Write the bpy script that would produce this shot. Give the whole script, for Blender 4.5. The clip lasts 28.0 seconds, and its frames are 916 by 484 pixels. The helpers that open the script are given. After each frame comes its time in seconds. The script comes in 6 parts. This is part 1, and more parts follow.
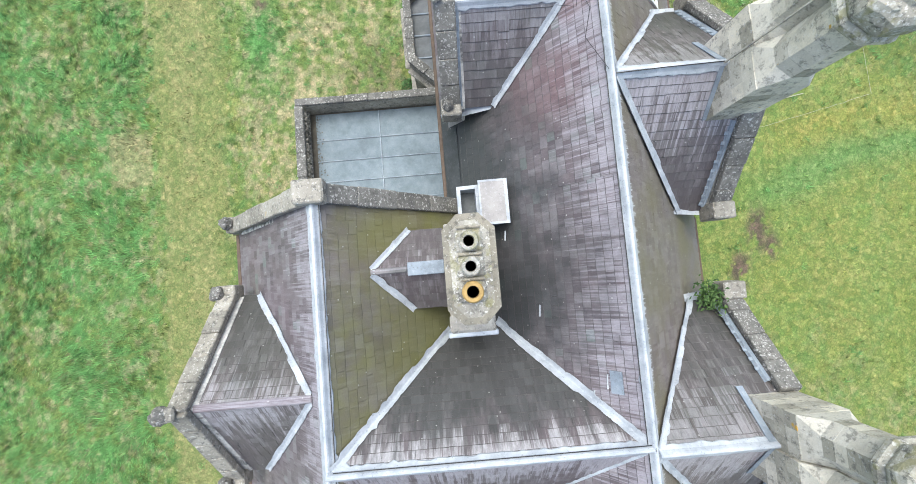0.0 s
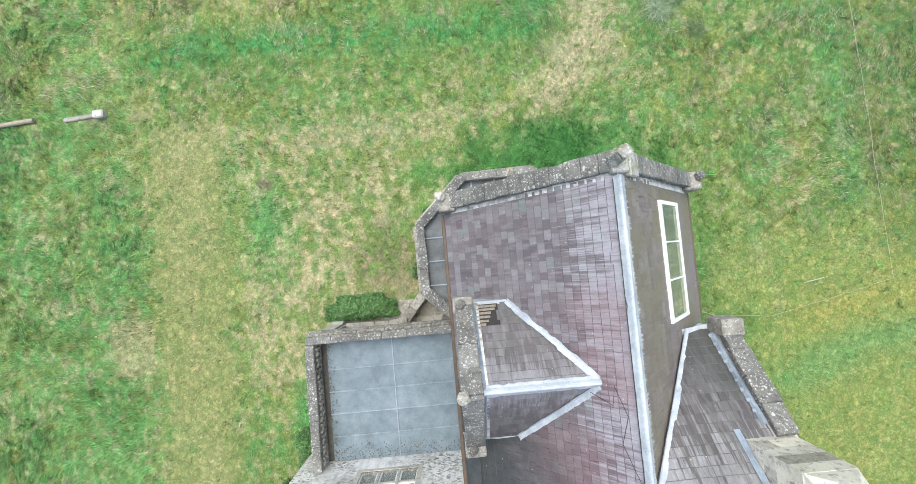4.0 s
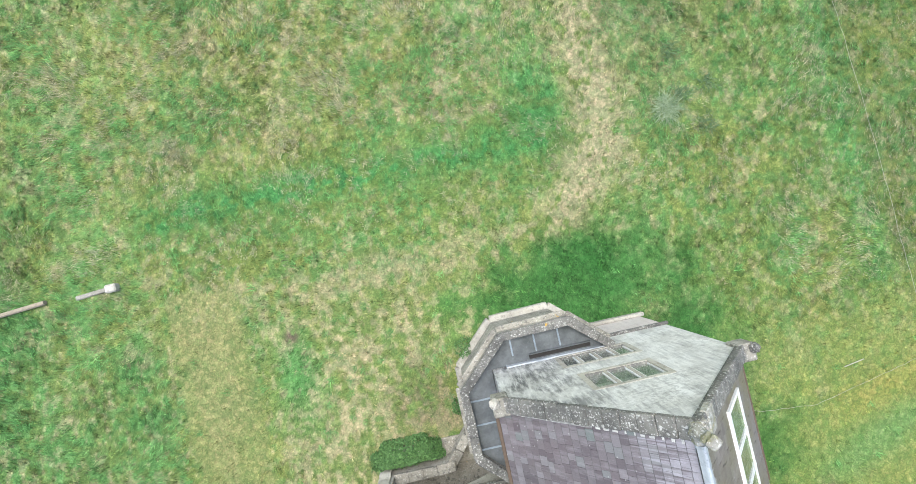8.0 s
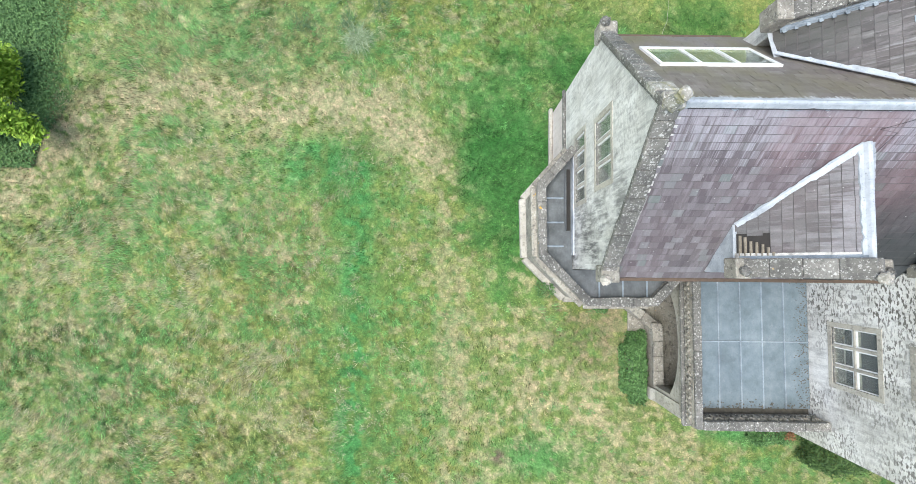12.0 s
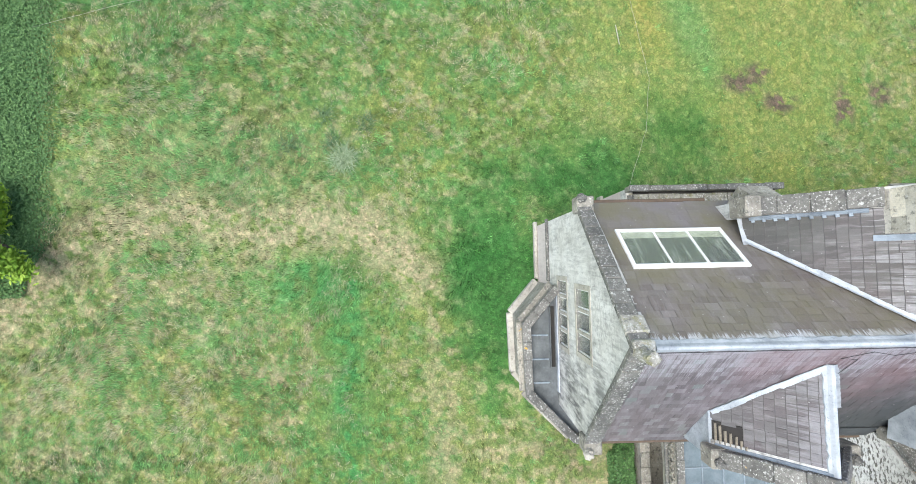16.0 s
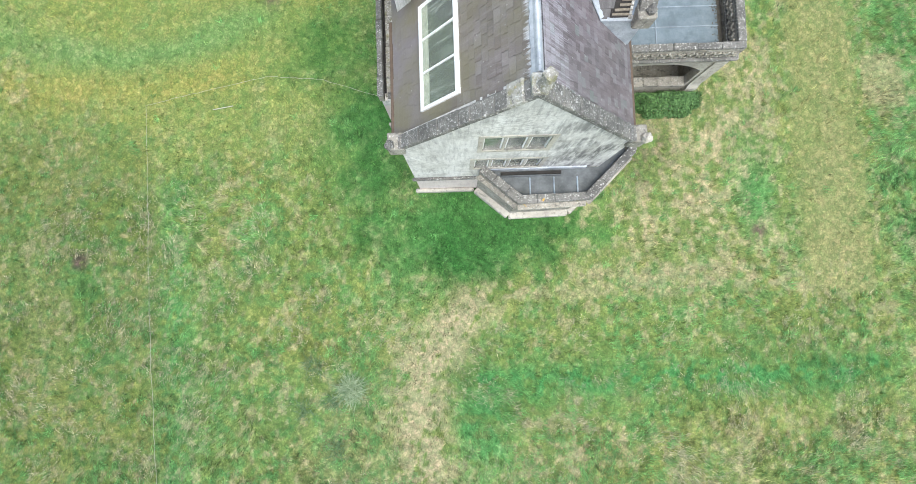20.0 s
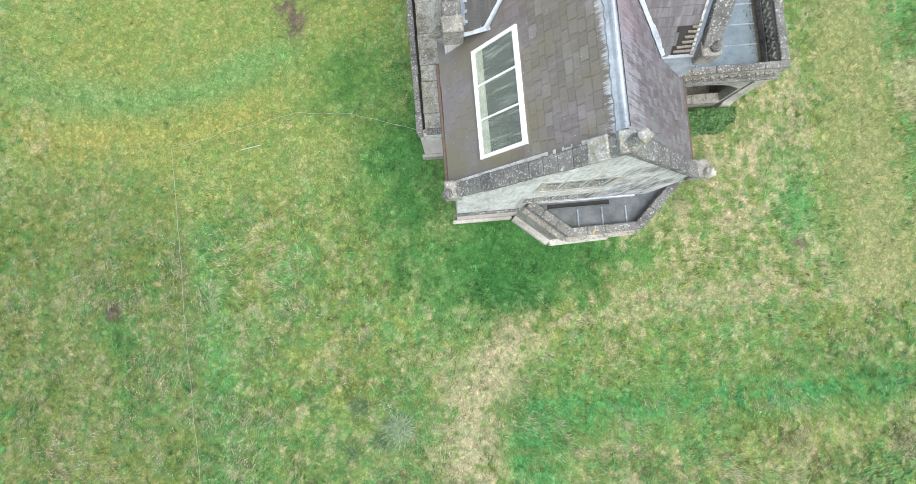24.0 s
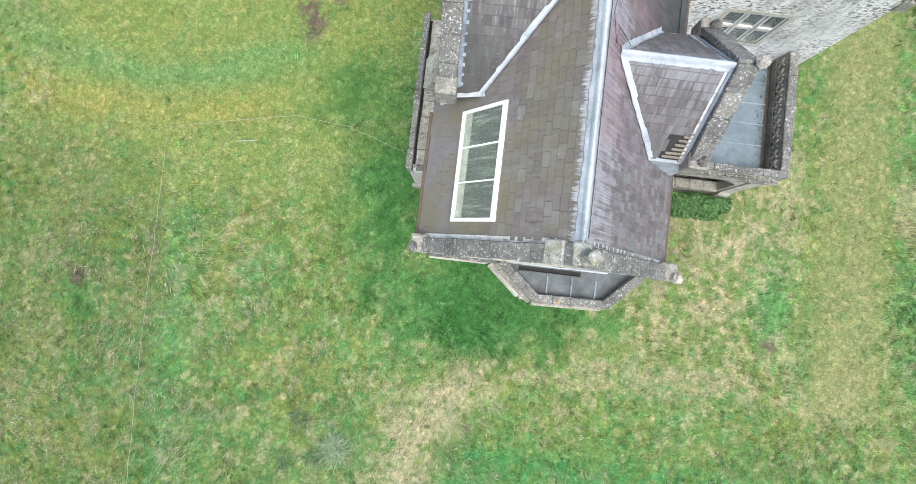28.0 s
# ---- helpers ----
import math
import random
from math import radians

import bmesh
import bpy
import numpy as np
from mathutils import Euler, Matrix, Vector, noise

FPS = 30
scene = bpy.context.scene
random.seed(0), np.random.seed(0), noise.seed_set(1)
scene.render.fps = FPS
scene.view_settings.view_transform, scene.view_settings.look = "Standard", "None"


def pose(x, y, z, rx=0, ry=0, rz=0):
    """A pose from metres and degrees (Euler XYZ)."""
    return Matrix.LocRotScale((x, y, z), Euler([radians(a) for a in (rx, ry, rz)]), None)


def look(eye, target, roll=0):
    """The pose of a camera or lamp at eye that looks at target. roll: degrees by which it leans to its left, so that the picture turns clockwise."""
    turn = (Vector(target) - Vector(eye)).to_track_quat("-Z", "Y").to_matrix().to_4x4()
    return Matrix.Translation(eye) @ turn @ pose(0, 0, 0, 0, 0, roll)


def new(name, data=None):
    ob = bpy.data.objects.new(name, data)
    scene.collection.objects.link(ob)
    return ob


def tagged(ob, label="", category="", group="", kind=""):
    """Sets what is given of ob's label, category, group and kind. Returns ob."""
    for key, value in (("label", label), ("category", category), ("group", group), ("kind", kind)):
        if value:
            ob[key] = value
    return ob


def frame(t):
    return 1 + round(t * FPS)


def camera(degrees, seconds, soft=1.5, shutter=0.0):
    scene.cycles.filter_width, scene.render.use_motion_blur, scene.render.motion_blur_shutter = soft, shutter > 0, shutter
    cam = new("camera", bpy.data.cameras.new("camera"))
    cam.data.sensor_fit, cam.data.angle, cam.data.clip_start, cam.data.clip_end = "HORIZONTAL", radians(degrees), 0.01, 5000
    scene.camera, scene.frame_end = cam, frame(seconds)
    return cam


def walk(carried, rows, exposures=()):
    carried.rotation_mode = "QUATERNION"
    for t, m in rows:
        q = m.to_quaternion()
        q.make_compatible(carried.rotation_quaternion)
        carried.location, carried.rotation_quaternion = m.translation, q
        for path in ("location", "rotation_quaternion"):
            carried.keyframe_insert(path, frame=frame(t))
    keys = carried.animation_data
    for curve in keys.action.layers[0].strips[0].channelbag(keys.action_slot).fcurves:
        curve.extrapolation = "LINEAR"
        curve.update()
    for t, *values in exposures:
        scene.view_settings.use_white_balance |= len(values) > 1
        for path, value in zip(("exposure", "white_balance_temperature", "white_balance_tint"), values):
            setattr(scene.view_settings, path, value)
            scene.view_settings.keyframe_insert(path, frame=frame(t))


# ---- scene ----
cam = camera(92.46, 28.0, 0.85)
PATH = [
    (0.0, -0.0, -0.0, 16.797, 4.02, -0.02, -4.87),
    (0.5, -0.048, 0.501, 16.785, 4.01, -0.03, -4.93),
    (1.0, -0.068, 1.174, 16.77, 3.9, -0.05, -4.96),
    (1.5, -0.044, 1.978, 16.748, 3.77, -0.08, -4.94),
    (2.0, -0.007, 3.029, 16.734, 3.6, -0.13, -4.93),
    (2.5, 0.034, 4.188, 16.728, 3.31, -0.14, -4.97),
    (3.0, 0.083, 5.511, 16.762, 2.93, -0.15, -5.07),
    (3.5, 0.094, 6.724, 16.787, 2.76, -0.24, -5.08),
    (5.5, -0.181, 8.655, 16.796, 3.13, -0.67, -4.63),
    (6.0, -0.252, 9.408, 16.763, 2.88, -0.69, -4.55),
    (6.5, -0.299, 10.452, 16.766, 2.6, -0.72, -4.5),
    (7.0, -0.332, 11.609, 16.759, 2.28, -0.68, -4.54),
    (7.5, -0.331, 12.284, 16.716, 2.32, -0.6, -4.63),
    (8.0, -0.41, 12.647, 16.702, 2.26, -0.76, -12.22),
    (8.5, -0.421, 12.685, 16.698, 2.56, -0.65, -25.72),
    (9.0, -0.392, 12.669, 16.704, 2.85, -0.35, -42.88),
    (9.5, -0.355, 12.655, 16.73, 2.87, -0.09, -60.89),
    (10.0, -0.309, 12.627, 16.714, 2.91, 0.18, -78.39),
    (10.5, -0.31, 12.602, 16.696, 3.01, 0.28, -88.02),
    (11.0, -0.342, 12.64, 16.723, 3.12, 0.14, -88.99),
    (11.5, -0.29, 12.664, 16.73, 3.17, 0.04, -89.23),
    (12.0, 0.157, 12.63, 16.729, 3.03, -0.01, -89.38),
    (12.5, 0.971, 12.586, 16.725, 2.73, -0.03, -89.55),
    (13.0, 2.181, 12.539, 16.754, 2.39, -0.12, -89.81),
    (13.5, 3.565, 12.575, 16.83, 1.79, -0.28, -89.86),
    (15.5, 4.877, 12.399, 17.256, 2.71, -0.43, -89.66),
    (16.0, 4.627, 12.344, 17.252, 2.54, -0.57, -91.15),
    (16.5, 4.461, 12.295, 17.262, 2.72, -0.45, -102.45),
    (17.0, 4.437, 12.287, 17.239, 2.83, -0.45, -113.17),
    (17.5, 4.444, 12.273, 17.228, 2.89, -0.24, -121.1),
    (18.0, 4.482, 12.268, 17.215, 2.88, -0.16, -132.69),
    (18.5, 4.493, 12.246, 17.145, 2.95, -0.09, -145.24),
    (19.0, 4.483, 12.189, 17.055, 3.04, 0.11, -158.12),
    (19.5, 4.499, 12.191, 16.974, 3.24, 0.16, -170.09),
    (20.0, 4.52, 12.16, 16.901, 3.41, 0.25, -181.85),
    (20.5, 4.503, 12.05, 16.853, 3.39, 0.27, -187.06),
    (21.0, 4.683, 11.835, 16.832, 3.42, 0.12, -188.68),
    (21.5, 5.198, 11.614, 16.83, 3.52, -0.11, -189.52),
    (23.5, 6.256, 10.839, 16.757, 3.25, -0.05, -192.66),
    (24.0, 6.089, 10.85, 16.721, 3.24, -0.16, -184.97),
    (24.5, 6.14, 10.93, 16.716, 3.19, -0.45, -176.4),
    (25.0, 6.272, 11.041, 16.689, 3.22, -0.57, -174.46),
    (25.5, 6.29, 10.929, 16.68, 3.21, -0.57, -174.2),
    (26.0, 6.17, 10.435, 16.67, 3.09, -0.57, -174.1),
    (26.5, 5.932, 10.011, 16.67, 2.99, -0.51, -173.86),
    (27.0, 5.494, 9.732, 16.701, 2.94, -0.5, -173.5),
    (27.5, 5.214, 9.573, 16.699, 2.92, -0.43, -173.4),
    (28.0, 5.107, 9.39, 16.716, 2.89, -0.43, -173.34),
]
walk(cam, [(t, pose(x, y, z, rx, ry, rz)) for t, x, y, z, rx, ry, rz in PATH])

# ---- light ----
world = bpy.data.worlds.new("overcast_sky")
scene.world = world
world.use_nodes = True
wn = world.node_tree
sky = wn.nodes.new("ShaderNodeTexSky")
sky.sky_type = "NISHITA"
sky.sun_disc = False
SUN_UP, SUN_ROUND = 72, -20
sky.sun_elevation, sky.sun_rotation = radians(SUN_UP), radians(SUN_ROUND)
sky.air_density, sky.dust_density, sky.ozone_density = 1.0, 3.0, 0.6
wn.links.new(sky.outputs[0], wn.nodes["Background"].inputs[0])
wn.nodes["Background"].inputs[1].default_value = 0.15
sun = new("sun", bpy.data.lights.new("sun", "SUN"))
sun.data.energy, sun.data.angle, sun.data.color = 1.5, radians(50), (0.93, 1.0, 0.97)
sun.matrix_world = look((0, 0, 60), (-60 / math.tan(radians(SUN_UP)) * math.sin(radians(SUN_ROUND)), -60 / math.tan(radians(SUN_UP)) * math.cos(radians(SUN_ROUND)), 0))
scene.view_settings.exposure = 1.1


# ---- materials ----
def mat_new(name):
    m = bpy.data.materials.new(name)
    m.use_nodes = True
    t = m.node_tree
    return m, t, t.nodes["Principled BSDF"]


def nd(t, kind, **kw):
    n = t.nodes.new(kind)
    for k, v in kw.items():
        n.inputs[k.replace("_", " ")].default_value = v
    return n


def noise_node(t, scale, detail=4.0, rough=0.6, stretch=None):
    n = nd(t, "ShaderNodeTexNoise", Scale=scale, Detail=detail, Roughness=rough)
    g = t.nodes.new("ShaderNodeNewGeometry")
    src = g.outputs["Position"]
    if stretch:
        mp = t.nodes.new("ShaderNodeMapping")
        mp.inputs["Scale"].default_value = stretch
        t.links.new(src, mp.inputs["Vector"])
        src = mp.outputs[0]
    t.links.new(src, n.inputs["Vector"])
    return n.outputs["Fac"]


def ramp(t, fac, stops):
    r = t.nodes.new("ShaderNodeValToRGB")
    el = r.color_ramp.elements
    while len(el) < len(stops):
        el.new(0.5)
    for e, (p, c) in zip(el, stops):
        e.position, e.color = p, (*c, 1) if len(c) == 3 else c
    t.links.new(fac, r.inputs[0])
    return r.outputs[0]


def grey(t, fac, lo, hi):
    return ramp(t, fac, [(lo, (0, 0, 0)), (hi, (1, 1, 1))])


def mix(t, fac, a, b, mode="MIX"):
    m = t.nodes.new("ShaderNodeMix")
    m.data_type, m.blend_type = "RGBA", mode
    for sock, v in ((m.inputs["Factor"], fac), (m.inputs["A"], a), (m.inputs["B"], b)):
        if isinstance(v, (int, float)):
            sock.default_value = v
        elif isinstance(v, tuple):
            sock.default_value = (*v, 1)
        else:
            t.links.new(v, sock)
    return m.outputs["Result"]


def bump(t, b, height, strength, dist):
    n = nd(t, "ShaderNodeBump", Strength=strength, Distance=dist)
    t.links.new(height, n.inputs["Height"])
    t.links.new(n.outputs[0], b.inputs["Normal"])


def piece_random(t):
    a = t.nodes.new("ShaderNodeObjectInfo").outputs["Random"]
    b = t.nodes.new("ShaderNodeNewGeometry").outputs["Random Per Island"]
    s = t.nodes.new("ShaderNodeMath")
    s.operation = "ADD"
    t.links.new(a, s.inputs[0])
    t.links.new(b, s.inputs[1])
    f = t.nodes.new("ShaderNodeMath")
    f.operation = "FRACT"
    t.links.new(s.outputs[0], f.inputs[0])
    return f.outputs[0]


def slate_material(name, stops, streak, streak_amount, along, algae=None, algae_amount=0.5, rough=0.42, runoff=None, patches=(), low_stain=None):
    """Slates: a colour each, weather streaks that run down the slope, blotches, and algae where it grows."""
    m, t, b = mat_new(name)
    c = ramp(t, piece_random(t), stops)
    big = noise_node(t, 0.55, 5)
    c = mix(t, mix(t, 0.5, (0.0, 0.0, 0.0), grey(t, big, 0.38, 0.68)), c, mix(t, 0.35, c, (0.20, 0.12, 0.13)))
    st = (1.8, 9, 1.8) if along == "y" else (9, 1.8, 1.8)
    runs = noise_node(t, 1.0, 6, 0.65, st)
    c = mix(t, mix(t, streak_amount, (0, 0, 0), grey(t, runs, 0.5, 0.64)), c, streak)
    if runoff:
        amount, ridge, lo, hi, soft, wash = runoff
        sep = t.nodes.new("ShaderNodeSeparateXYZ")
        t.links.new(t.nodes.new("ShaderNodeNewGeometry").outputs["Position"], sep.inputs[0])
        comb = noise_node(t, 1.0, 4, 0.65, (0.5, 26, 0.5) if along == "y" else (17, 0.5, 0.5))
        reach = t.nodes.new("ShaderNodeMapRange")
        for k, v in (("From Min", 0.36), ("From Max", 0.68), ("To Min", lo), ("To Max", hi)):
            reach.inputs[k].default_value = v
        t.links.new(comb, reach.inputs["Value"])
        step_ = t.nodes.new("ShaderNodeMath")
        step_.operation = "MULTIPLY_ADD"
        step_.inputs[1].default_value = 0.22 * hi
        t.links.new(piece_random(t), step_.inputs[0])
        t.links.new(reach.outputs[0], step_.inputs[2])
        total = t.nodes.new("ShaderNodeMath")
        total.operation = "ADD"
        t.links.new(step_.outputs[0], total.inputs[0])
        t.links.new(sep.outputs["Z"], total.inputs[1])
        zone = t.nodes.new("ShaderNodeMapRange")
        for k, v in (("From Min", ridge), ("From Max", ridge + soft), ("To Min", 0.0), ("To Max", amount)):
            zone.inputs[k].default_value = v
        t.links.new(total.outputs[0], zone.inputs["Value"])
        c = mix(t, zone.outputs[0], c, mix(t, grey(t, noise_node(t, 1.0, 5, 0.7, tuple(v * 2.2 for v in st)), 0.35, 0.6), mix(t, 0.5, wash, c), wash))
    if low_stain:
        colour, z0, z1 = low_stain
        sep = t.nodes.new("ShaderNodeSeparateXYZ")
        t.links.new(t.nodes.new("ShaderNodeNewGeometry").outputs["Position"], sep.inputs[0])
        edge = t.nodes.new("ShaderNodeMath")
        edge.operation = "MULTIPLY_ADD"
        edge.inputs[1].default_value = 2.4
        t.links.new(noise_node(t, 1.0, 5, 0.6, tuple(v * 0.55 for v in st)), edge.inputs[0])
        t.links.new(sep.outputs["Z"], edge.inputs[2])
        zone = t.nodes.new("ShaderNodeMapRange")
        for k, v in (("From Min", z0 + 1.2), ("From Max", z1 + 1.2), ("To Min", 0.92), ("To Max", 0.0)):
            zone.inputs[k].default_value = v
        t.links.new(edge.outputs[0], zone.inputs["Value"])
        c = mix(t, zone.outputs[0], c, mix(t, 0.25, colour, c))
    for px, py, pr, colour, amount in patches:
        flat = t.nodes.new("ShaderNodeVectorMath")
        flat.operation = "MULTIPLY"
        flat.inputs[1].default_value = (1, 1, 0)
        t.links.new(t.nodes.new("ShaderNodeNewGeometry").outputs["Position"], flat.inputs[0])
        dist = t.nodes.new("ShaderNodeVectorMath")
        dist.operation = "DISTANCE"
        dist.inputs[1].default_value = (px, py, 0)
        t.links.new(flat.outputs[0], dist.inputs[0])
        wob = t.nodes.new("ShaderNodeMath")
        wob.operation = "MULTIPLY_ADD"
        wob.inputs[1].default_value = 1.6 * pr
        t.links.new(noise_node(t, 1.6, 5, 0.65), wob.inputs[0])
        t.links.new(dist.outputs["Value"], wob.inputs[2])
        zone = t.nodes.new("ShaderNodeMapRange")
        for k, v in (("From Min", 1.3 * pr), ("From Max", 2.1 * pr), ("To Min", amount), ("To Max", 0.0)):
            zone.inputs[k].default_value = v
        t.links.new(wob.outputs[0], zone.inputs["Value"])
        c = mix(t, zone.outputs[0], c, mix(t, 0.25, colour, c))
    dark = noise_node(t, 1.7, 6, 0.7)
    c = mix(t, mix(t, 0.3, (0, 0, 0), grey(t, dark, 0.55, 0.75)), c, mix(t, 0.6, c, (0.035, 0.035, 0.035)))
    if algae:
        al = noise_node(t, 0.8, 6, 0.62)
        c = mix(t, mix(t, algae_amount, (0, 0, 0), grey(t, al, 0.4, 0.62)), c, algae)
    spots = t.nodes.new("ShaderNodeTexVoronoi")
    spots.inputs["Scale"].default_value = 5.0
    g = t.nodes.new("ShaderNodeNewGeometry")
    t.links.new(g.outputs["Position"], spots.inputs["Vector"])
    c = mix(t, ramp(t, spots.outputs["Distance"], [(0.05, (0.5, 0.5, 0.5)), (0.09, (0, 0, 0))]), c, (0.5, 0.5, 0.46))
    fine = noise_node(t, 40, 5, 0.7)
    c = mix(t, 0.35, c, ramp(t, fine, [(0.25, (0.55, 0.55, 0.55)), (0.75, (1.35, 1.35, 1.35))]), "MULTIPLY")
    t.links.new(c, b.inputs["Base Color"])
    b.inputs["Roughness"].default_value = rough + 0.06
    b.inputs["Specular IOR Level"].default_value = 0.3
    bump(t, b, fine, 0.35, 0.01)
    return m


def stone_material(name, base, light, dark, lichen=0.45, orange=True, scale=1.0, soot=0.75, vary=0.35, moss=0.0, dots=0.0):
    m, t, b = mat_new(name)
    big = noise_node(t, 1.3 * scale, 6, 0.65)
    c = ramp(t, big, [(0.3, dark), (0.5, base), (0.7, light)])
    r = piece_random(t)
    c = mix(t, vary, c, ramp(t, r, [(0, (0.52, 0.52, 0.50)), (0.35, (0.75, 0.74, 0.71)), (0.6, (1.0, 1.0, 1.0)), (1, (1.25, 1.22, 1.17))]), "MULTIPLY")
    black = noise_node(t, 8 * scale, 7, 0.75)
    c = mix(t, mix(t, soot, (0, 0, 0), grey(t, black, 0.52, 0.62)), c, (0.07, 0.068, 0.06))
    wl = noise_node(t, 17 * scale, 5, 0.65)
    c = mix(t, mix(t, lichen, (0, 0, 0), grey(t, wl, 0.58, 0.64)), c, (0.62, 0.61, 0.56))
    for size, most in ((13.0, 0.40), (27.0, 0.42)) if dots else ():
        v = nd(t, "ShaderNodeTexVoronoi", Scale=size)
        t.links.new(t.nodes.new("ShaderNodeNewGeometry").outputs["Position"], v.inputs["Vector"])
        sep = t.nodes.new("ShaderNodeSeparateColor")
        t.links.new(v.outputs["Color"], sep.inputs[0])
        r0 = t.nodes.new("ShaderNodeMapRange")
        for k, val in (("From Min", 1.0 - 0.75 * dots), ("From Max", 1.0), ("To Min", -0.04), ("To Max", most)):
            r0.inputs[k].default_value = val
        r0.clamp = False
        t.links.new(sep.outputs[0], r0.inputs["Value"])
        rim = t.nodes.new("ShaderNodeMath")
        rim.operation = "MULTIPLY_ADD"
        rim.inputs[1].default_value = 1.1
        t.links.new(noise_node(t, 30, 4, 0.7), rim.inputs[0])
        t.links.new(v.outputs["Distance"], rim.inputs[2])
        gap = t.nodes.new("ShaderNodeMath")
        gap.operation = "SUBTRACT"
        t.links.new(rim.outputs[0], gap.inputs[0])
        t.links.new(r0.outputs[0], gap.inputs[1])
        spot = ramp(t, gap.outputs[0], [(0.46, (0.7, 0.7, 0.7)), (0.6, (0, 0, 0))])
        c = mix(t, mix(t, grey(t, noise_node(t, 2.6, 4, 0.7), 0.35, 0.54), (0, 0, 0), spot), c, (0.56, 0.555, 0.51))
    if moss:
        ms = noise_node(t, 5.0 * scale, 5, 0.65)
        c = mix(t, mix(t, moss, (0, 0, 0), grey(t, ms, 0.52, 0.60)), c, (0.20, 0.19, 0.06))
    if orange:
        ol = noise_node(t, 3.1 * scale, 3, 0.5)
        c = mix(t, grey(t, ol, 0.72, 0.75), c, (0.50, 0.30, 0.05))
    fine = noise_node(t, 45, 5, 0.7)
    c = mix(t, 0.4, c, ramp(t, fine, [(0.25, (0.6, 0.6, 0.6)), (0.75, (1.35, 1.35, 1.35))]), "MULTIPLY")
    t.links.new(c, b.inputs["Base Color"])
    b.inputs["Roughness"].default_value = 0.9
    bump(t, b, black, 0.5, 0.03)
    return m


def render_material(name, rubble, soot_from=None):
    """Old lime render over rubble: cream with soot streaks that hang down and bare darker stone."""
    m, t, b = mat_new(name)
    c = ramp(t, noise_node(t, 0.9, 6, 0.65), [(0.32, (0.52, 0.505, 0.455)), (0.5, (0.70, 0.685, 0.635)), (0.7, (0.80, 0.79, 0.75))])
    drip = noise_node(t, 1.0, 6, 0.68, (8, 8, 1.3))
    c = mix(t, mix(t, 0.5 if soot_from else 0.4, (0, 0, 0), grey(t, drip, 0.5, 0.66)), c, (0.20, 0.195, 0.185))
    rub = noise_node(t, 7.5, 5, 0.6, (1, 1, 2.0))
    zone = noise_node(t, 0.6, 3)
    c = mix(t, mix(t, rubble, (0, 0, 0), mix(t, grey(t, zone, 0.38, 0.60), (0, 0, 0), grey(t, rub, 0.50, 0.56))), c, (0.15, 0.14, 0.12))
    streaks = grey(t, noise_node(t, 1.0, 6, 0.72, (9, 9, 1.3)), 0.34, 0.56)
    clouds = grey(t, noise_node(t, 1.0, 5, 0.68, (1.5, 1.5, 0.8)), 0.44, 0.58)
    if soot_from:
        sep = t.nodes.new("ShaderNodeSeparateXYZ")
        t.links.new(t.nodes.new("ShaderNodeNewGeometry").outputs["Position"], sep.inputs[0])
        side = t.nodes.new("ShaderNodeMapRange")
        for k, v in (("From Min", soot_from[0]), ("From Max", soot_from[1]), ("To Min", 0.95), ("To Max", 0.32)):
            side.inputs[k].default_value = v
        t.links.new(sep.outputs["X"], side.inputs["Value"])
        black = mix(t, side.outputs[0], (0, 0, 0), mix(t, streaks, (0, 0, 0), mix(t, 0.3, clouds, (1.0, 1.0, 1.0))))
        c = mix(t, black, c, (0.10, 0.10, 0.098))
        low = t.nodes.new("ShaderNodeMapRange")
        for k, v in (("From Min", 2.42), ("From Max", 2.36), ("To Min", 0.0), ("To Max", 0.6)):
            low.inputs[k].default_value = v
        t.links.new(sep.outputs["Z"], low.inputs["Value"])
        c = mix(t, low.outputs[0], c, (0.60, 0.49, 0.45))
    else:
        c = mix(t, mix(t, 0.3, (0, 0, 0), mix(t, streaks, (0, 0, 0), clouds)), c, (0.085, 0.083, 0.08))
    fine = noise_node(t, 35, 5, 0.7)
    c = mix(t, 0.4, c, ramp(t, fine, [(0.25, (0.65, 0.65, 0.65)), (0.75, (1.3, 1.3, 1.3))]), "MULTIPLY")
    t.links.new(c, b.inputs["Base Color"])
    b.inputs["Roughness"].default_value = 0.92
    bump(t, b, rub, 0.02 + 0.38 * rubble, 0.03)
    return m


